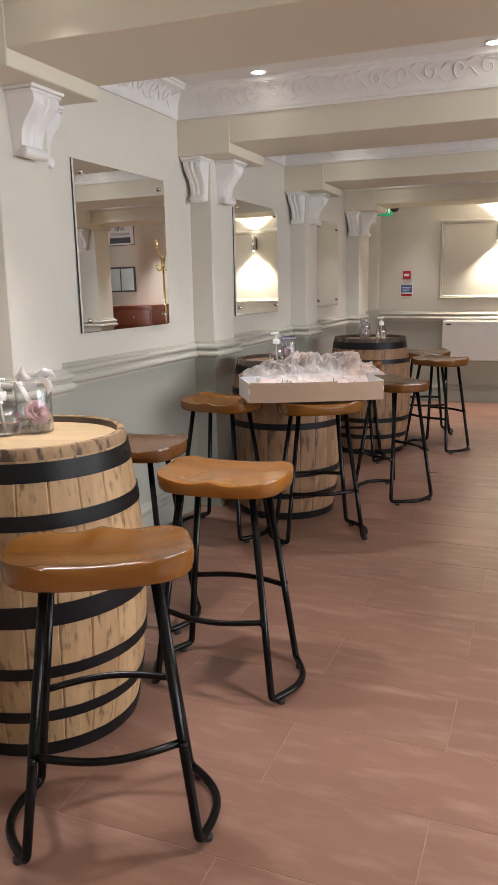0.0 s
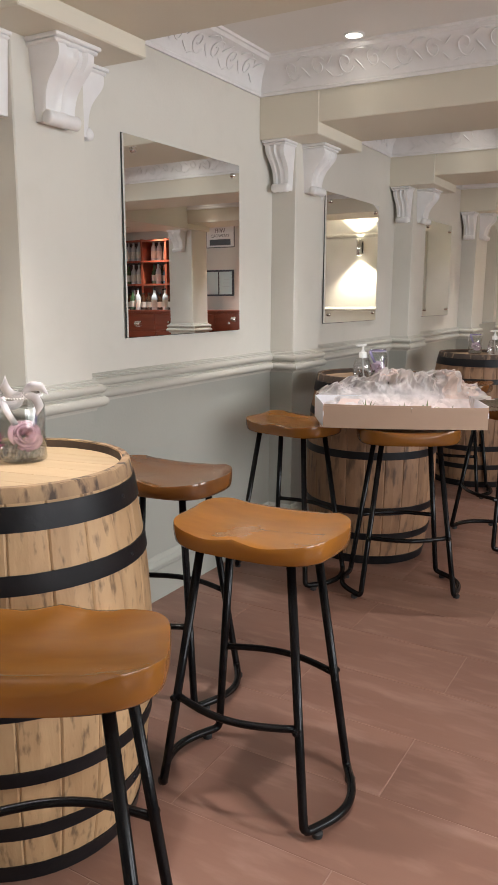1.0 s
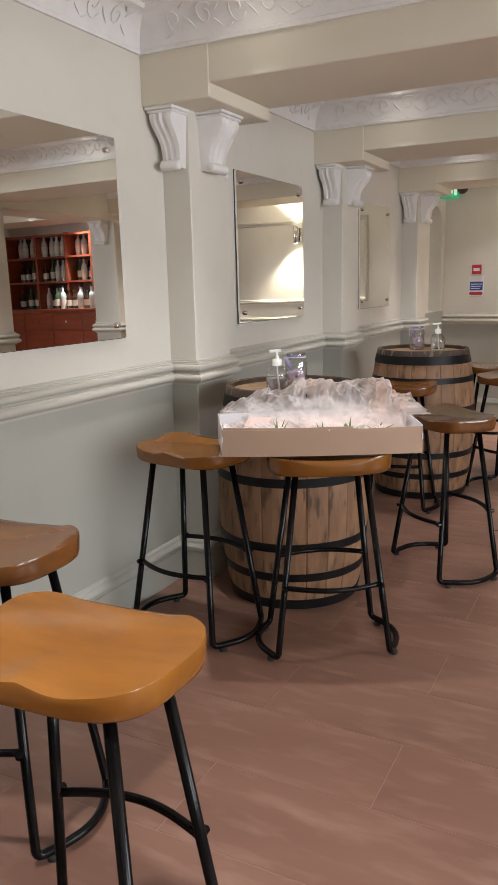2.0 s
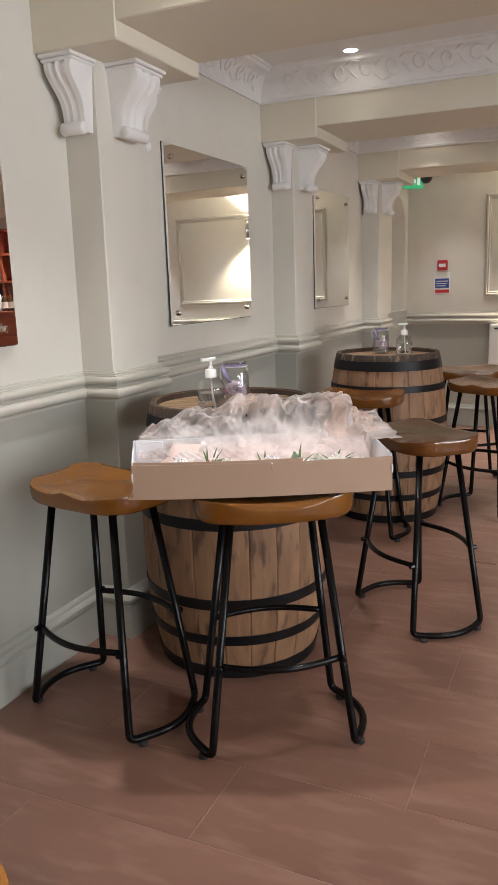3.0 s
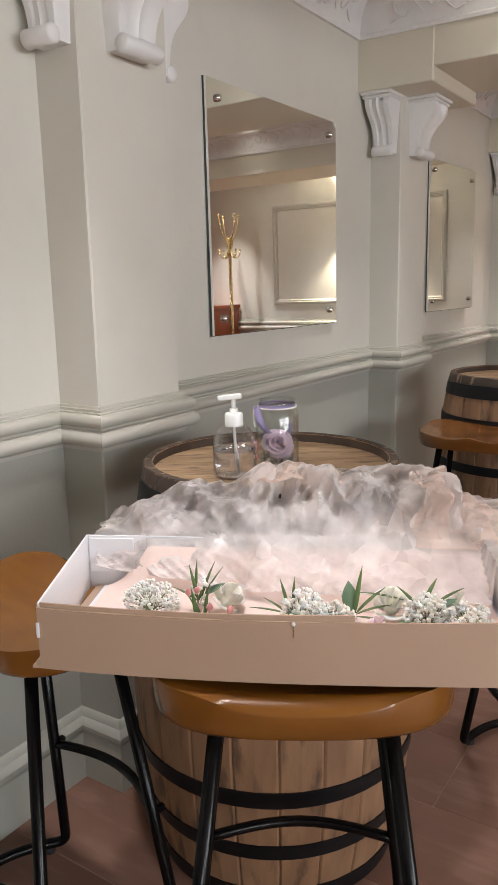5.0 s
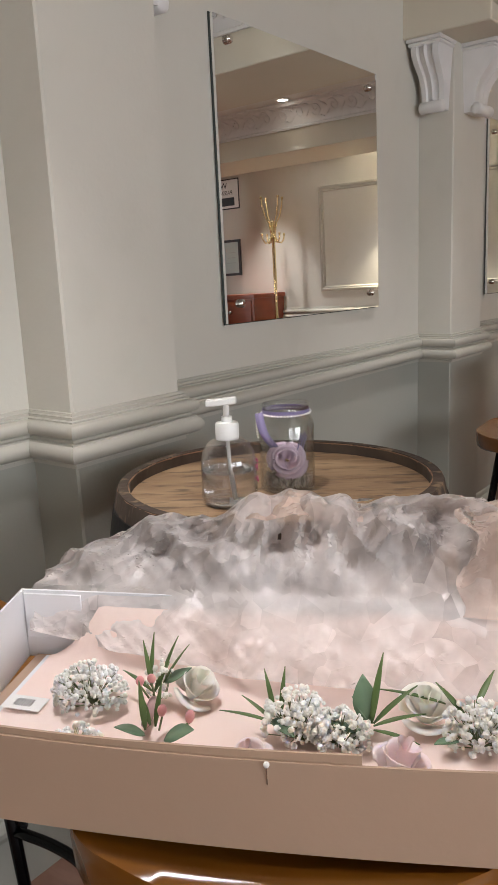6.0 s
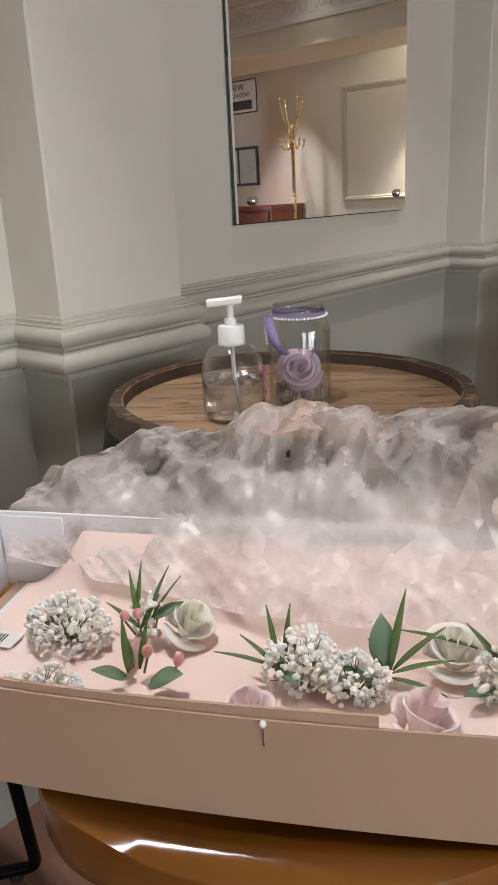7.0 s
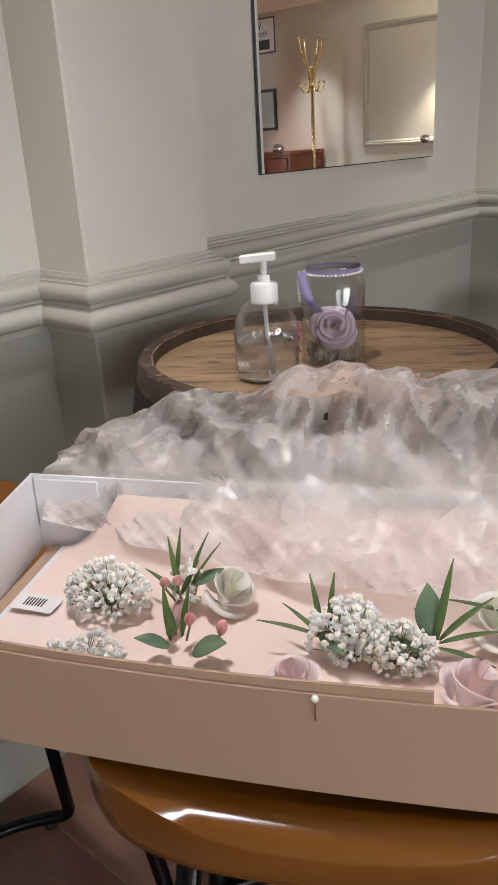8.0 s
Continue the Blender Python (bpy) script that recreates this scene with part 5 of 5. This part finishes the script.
sprig(0.436, 0.130, 0, "pink rose corsage with blue-green leaves in the box",
      roses=[(0.036, -0.046, -0.010, 0.032, PINK_PETAL, 4, 14)],
      lances=[(0.010, 0.0, 0.020, 0.072, 0.0075, 66, 72), (0.012, 0, 0.020, 0.060, 0.0075, 40, 28), (0.012, -0.004, 0.020, 0.055, 0.007, 22, 6), (0.012, -0.008, 0.018, 0.05, 0.006, 8, -24)],
      ovals=[(0.004, 0.002, 0.022, 0.046, 0.026, 62, 98), (0.0, -0.006, 0.014, 0.040, 0.026, 22, 195), (0.008, 0.004, 0.02, 0.03, 0.012, 50, 150)])
sprig(0.552, 0.140, 0, "cream rose corsage with gypsophila and dark leaves",
      roses=[(-0.050, 0.030, 0.006, 0.032, WHITE_PETAL, 18, -10), (0.040, 0.018, 0.006, 0.026, WHITE_PETAL, 10, 20)],
      gyps=[(0.0, -0.008, 100, 0.036, 0.026, 0.056), (0.062, -0.012, 80, 0.034, 0.026, 0.046)],
      lances=[(-0.030, 0.020, 0.03, 0.075, 0.006, 12, 172), (0.0, 0.016, 0.03, 0.05, 0.007, 34, 60), (0.016, 0.01, 0.03, 0.05, 0.007, 30, 20), (-0.01, 0.0, 0.026, 0.05, 0.007, 30, 130)],
      ovals=[(0.016, 0.0, 0.026, 0.034, 0.018, 30, 10), (-0.02, -0.016, 0.012, 0.03, 0.016, 14, 215)])


def tag_and_pin():
    t = thing("price_tag", "small white paper label with a printed bar code pattern", "label", at_box(0.014, 0.150, 0.0145, 3, 0, -6))
    part("paper", block(0, 0.050, 0, 0.026, 0, 0.0006), WHITE_PLASTIC, t)
    for k in range(7):
        part("bar", block(0.012 + 0.0035 * k, 0.0136 + 0.0035 * k, 0.007, 0.020, 0.0007, 0.0010), DARK, t)
    p = thing("pearl_pin", "pearl-headed pin stuck in the box edge", "pin", at_box(0.362, -0.017, BHT - 0.010))
    part("pin_head", lathe([(0, -0.003), (0.0021, -0.0021), (0.003, 0), (0.0021, 0.0021), (0, 0.003)], 12), PEARL, p, smooth=True)
    part("needle", tube([(0, 0.0, -0.003), (0, 0.001, -0.020)], 0.0005, 6), CHROME, p)


tag_and_pin()

# ---- cornice relief: leaf scrolls on the plaster ----


def relief(path_pts):
    """Running scrolls with leaves, half sunk in the hollow of the cornice."""
    bm = bmesh.new()
    for (x0, y0), (x1, y1) in path_pts:
        d = Vector((x1 - x0, y1 - y0, 0))
        ln = d.length
        d.normalize()
        out = Vector((d.y, -d.x, 0))

        def on_cove(a, b):
            """The point a metres along, at the share b of the hollow's height."""
            t = math.pi / 2 * min(1, max(0, b))
            return Vector((x0, y0, 0)) + d * a + out * (0.014 + 0.085 * (1 - math.cos(t))) + Vector((0, 0, CORN_Z + 0.028 + 0.095 * math.sin(t)))

        n = int((ln - 0.24) / 0.125)
        for k in range(n):
            a0 = 0.12 + (ln - 0.24) * (k + 0.5) / n
            s = 1 if k % 2 else -1
            curl = []
            for i in range(15):
                w = i / 14
                ang, rr = 0.5 + 8.2 * w, 0.040 * (1 - 0.82 * w)
                curl.append(on_cove(a0 + rr * math.cos(ang), 0.47 + s * 9.0 * rr * math.sin(ang)))
            tube(curl, 0.0028, 5, bm=bm, taper=[0.5 + 0.7 * math.sin(math.pi * (0.15 + 0.8 * i / 14)) for i in range(15)])
            for a1, b1, a2, b2 in ((0.045, 0.5, 0.085, 0.5 + 0.34 * s), (0.035, 0.5 - 0.2 * s, 0.070, 0.5 - 0.42 * s), (-0.02, 0.5 + 0.36 * s, -0.055, 0.5 + 0.44 * s)):
                leafy = [on_cove(a0 + a1 + (a2 - a1) * i / 4, b1 + (b2 - b1) * i / 4) for i in range(5)]
                tube(leafy, 0.0038, 5, bm=bm, taper=[0.4, 1.0, 1.1, 0.7, 0.15])
    return bm


cornices = sorted((o for o in scene.objects if o.name.startswith("cornice")), key=lambda o: o.name)
for (a, b), c in zip(zip(edges[::2], edges[1::2]), cornices):
    if b < 2:
        continue
    part("relief", relief([((WX, a), (WX, b)), ((WX, b), (1.2, b)), ((1.2, a), (WX, a))]), PLASTER, c, "raised leaf scrolls", smooth=True)

# ---- floor tiles: half-bonded planks ----
TL, TW, GAP, JOINT_X, SEAM_Y = 0.902, 0.3005, 0.0026, 0.095, 1.625
tile_shapes = {}
X0, X1, Y0, Y1 = WX - 0.02, EASTX + 0.02, BACKY - 0.02, ENDY + 0.02
row = math.floor((Y0 - SEAM_Y) / TW)
while SEAM_Y + row * TW < Y1:
    ya, yb = max(Y0, SEAM_Y + row * TW), min(Y1, SEAM_Y + (row + 1) * TW)
    x = JOINT_X + (TL / 2 if row % 2 == 0 else 0) - 4 * TL
    while x < X1:
        xa, xb = max(X0, x), min(X1, x + TL)
        x += TL
        if xb - xa < 0.03 or yb - ya < 0.02:
            continue
        key = (round(xb - xa, 3), round(yb - ya, 3))
        pos = pose((xa + xb) / 2, (ya + yb) / 2, 0, 0, 0, 180 * (hash((row, round(x * 10))) % 2))
        if key not in tile_shapes:
            w, d = (xb - xa - GAP) / 2, (yb - ya - GAP) / 2
            o = part("tile", block(-w, w, -d, d, -0.009, 0, 0.0007), TILE, floor)
            o.matrix_basis = pos
            tile_shapes[key] = o
        else:
            again("tile", tile_shapes[key], floor, pos)
    row += 1
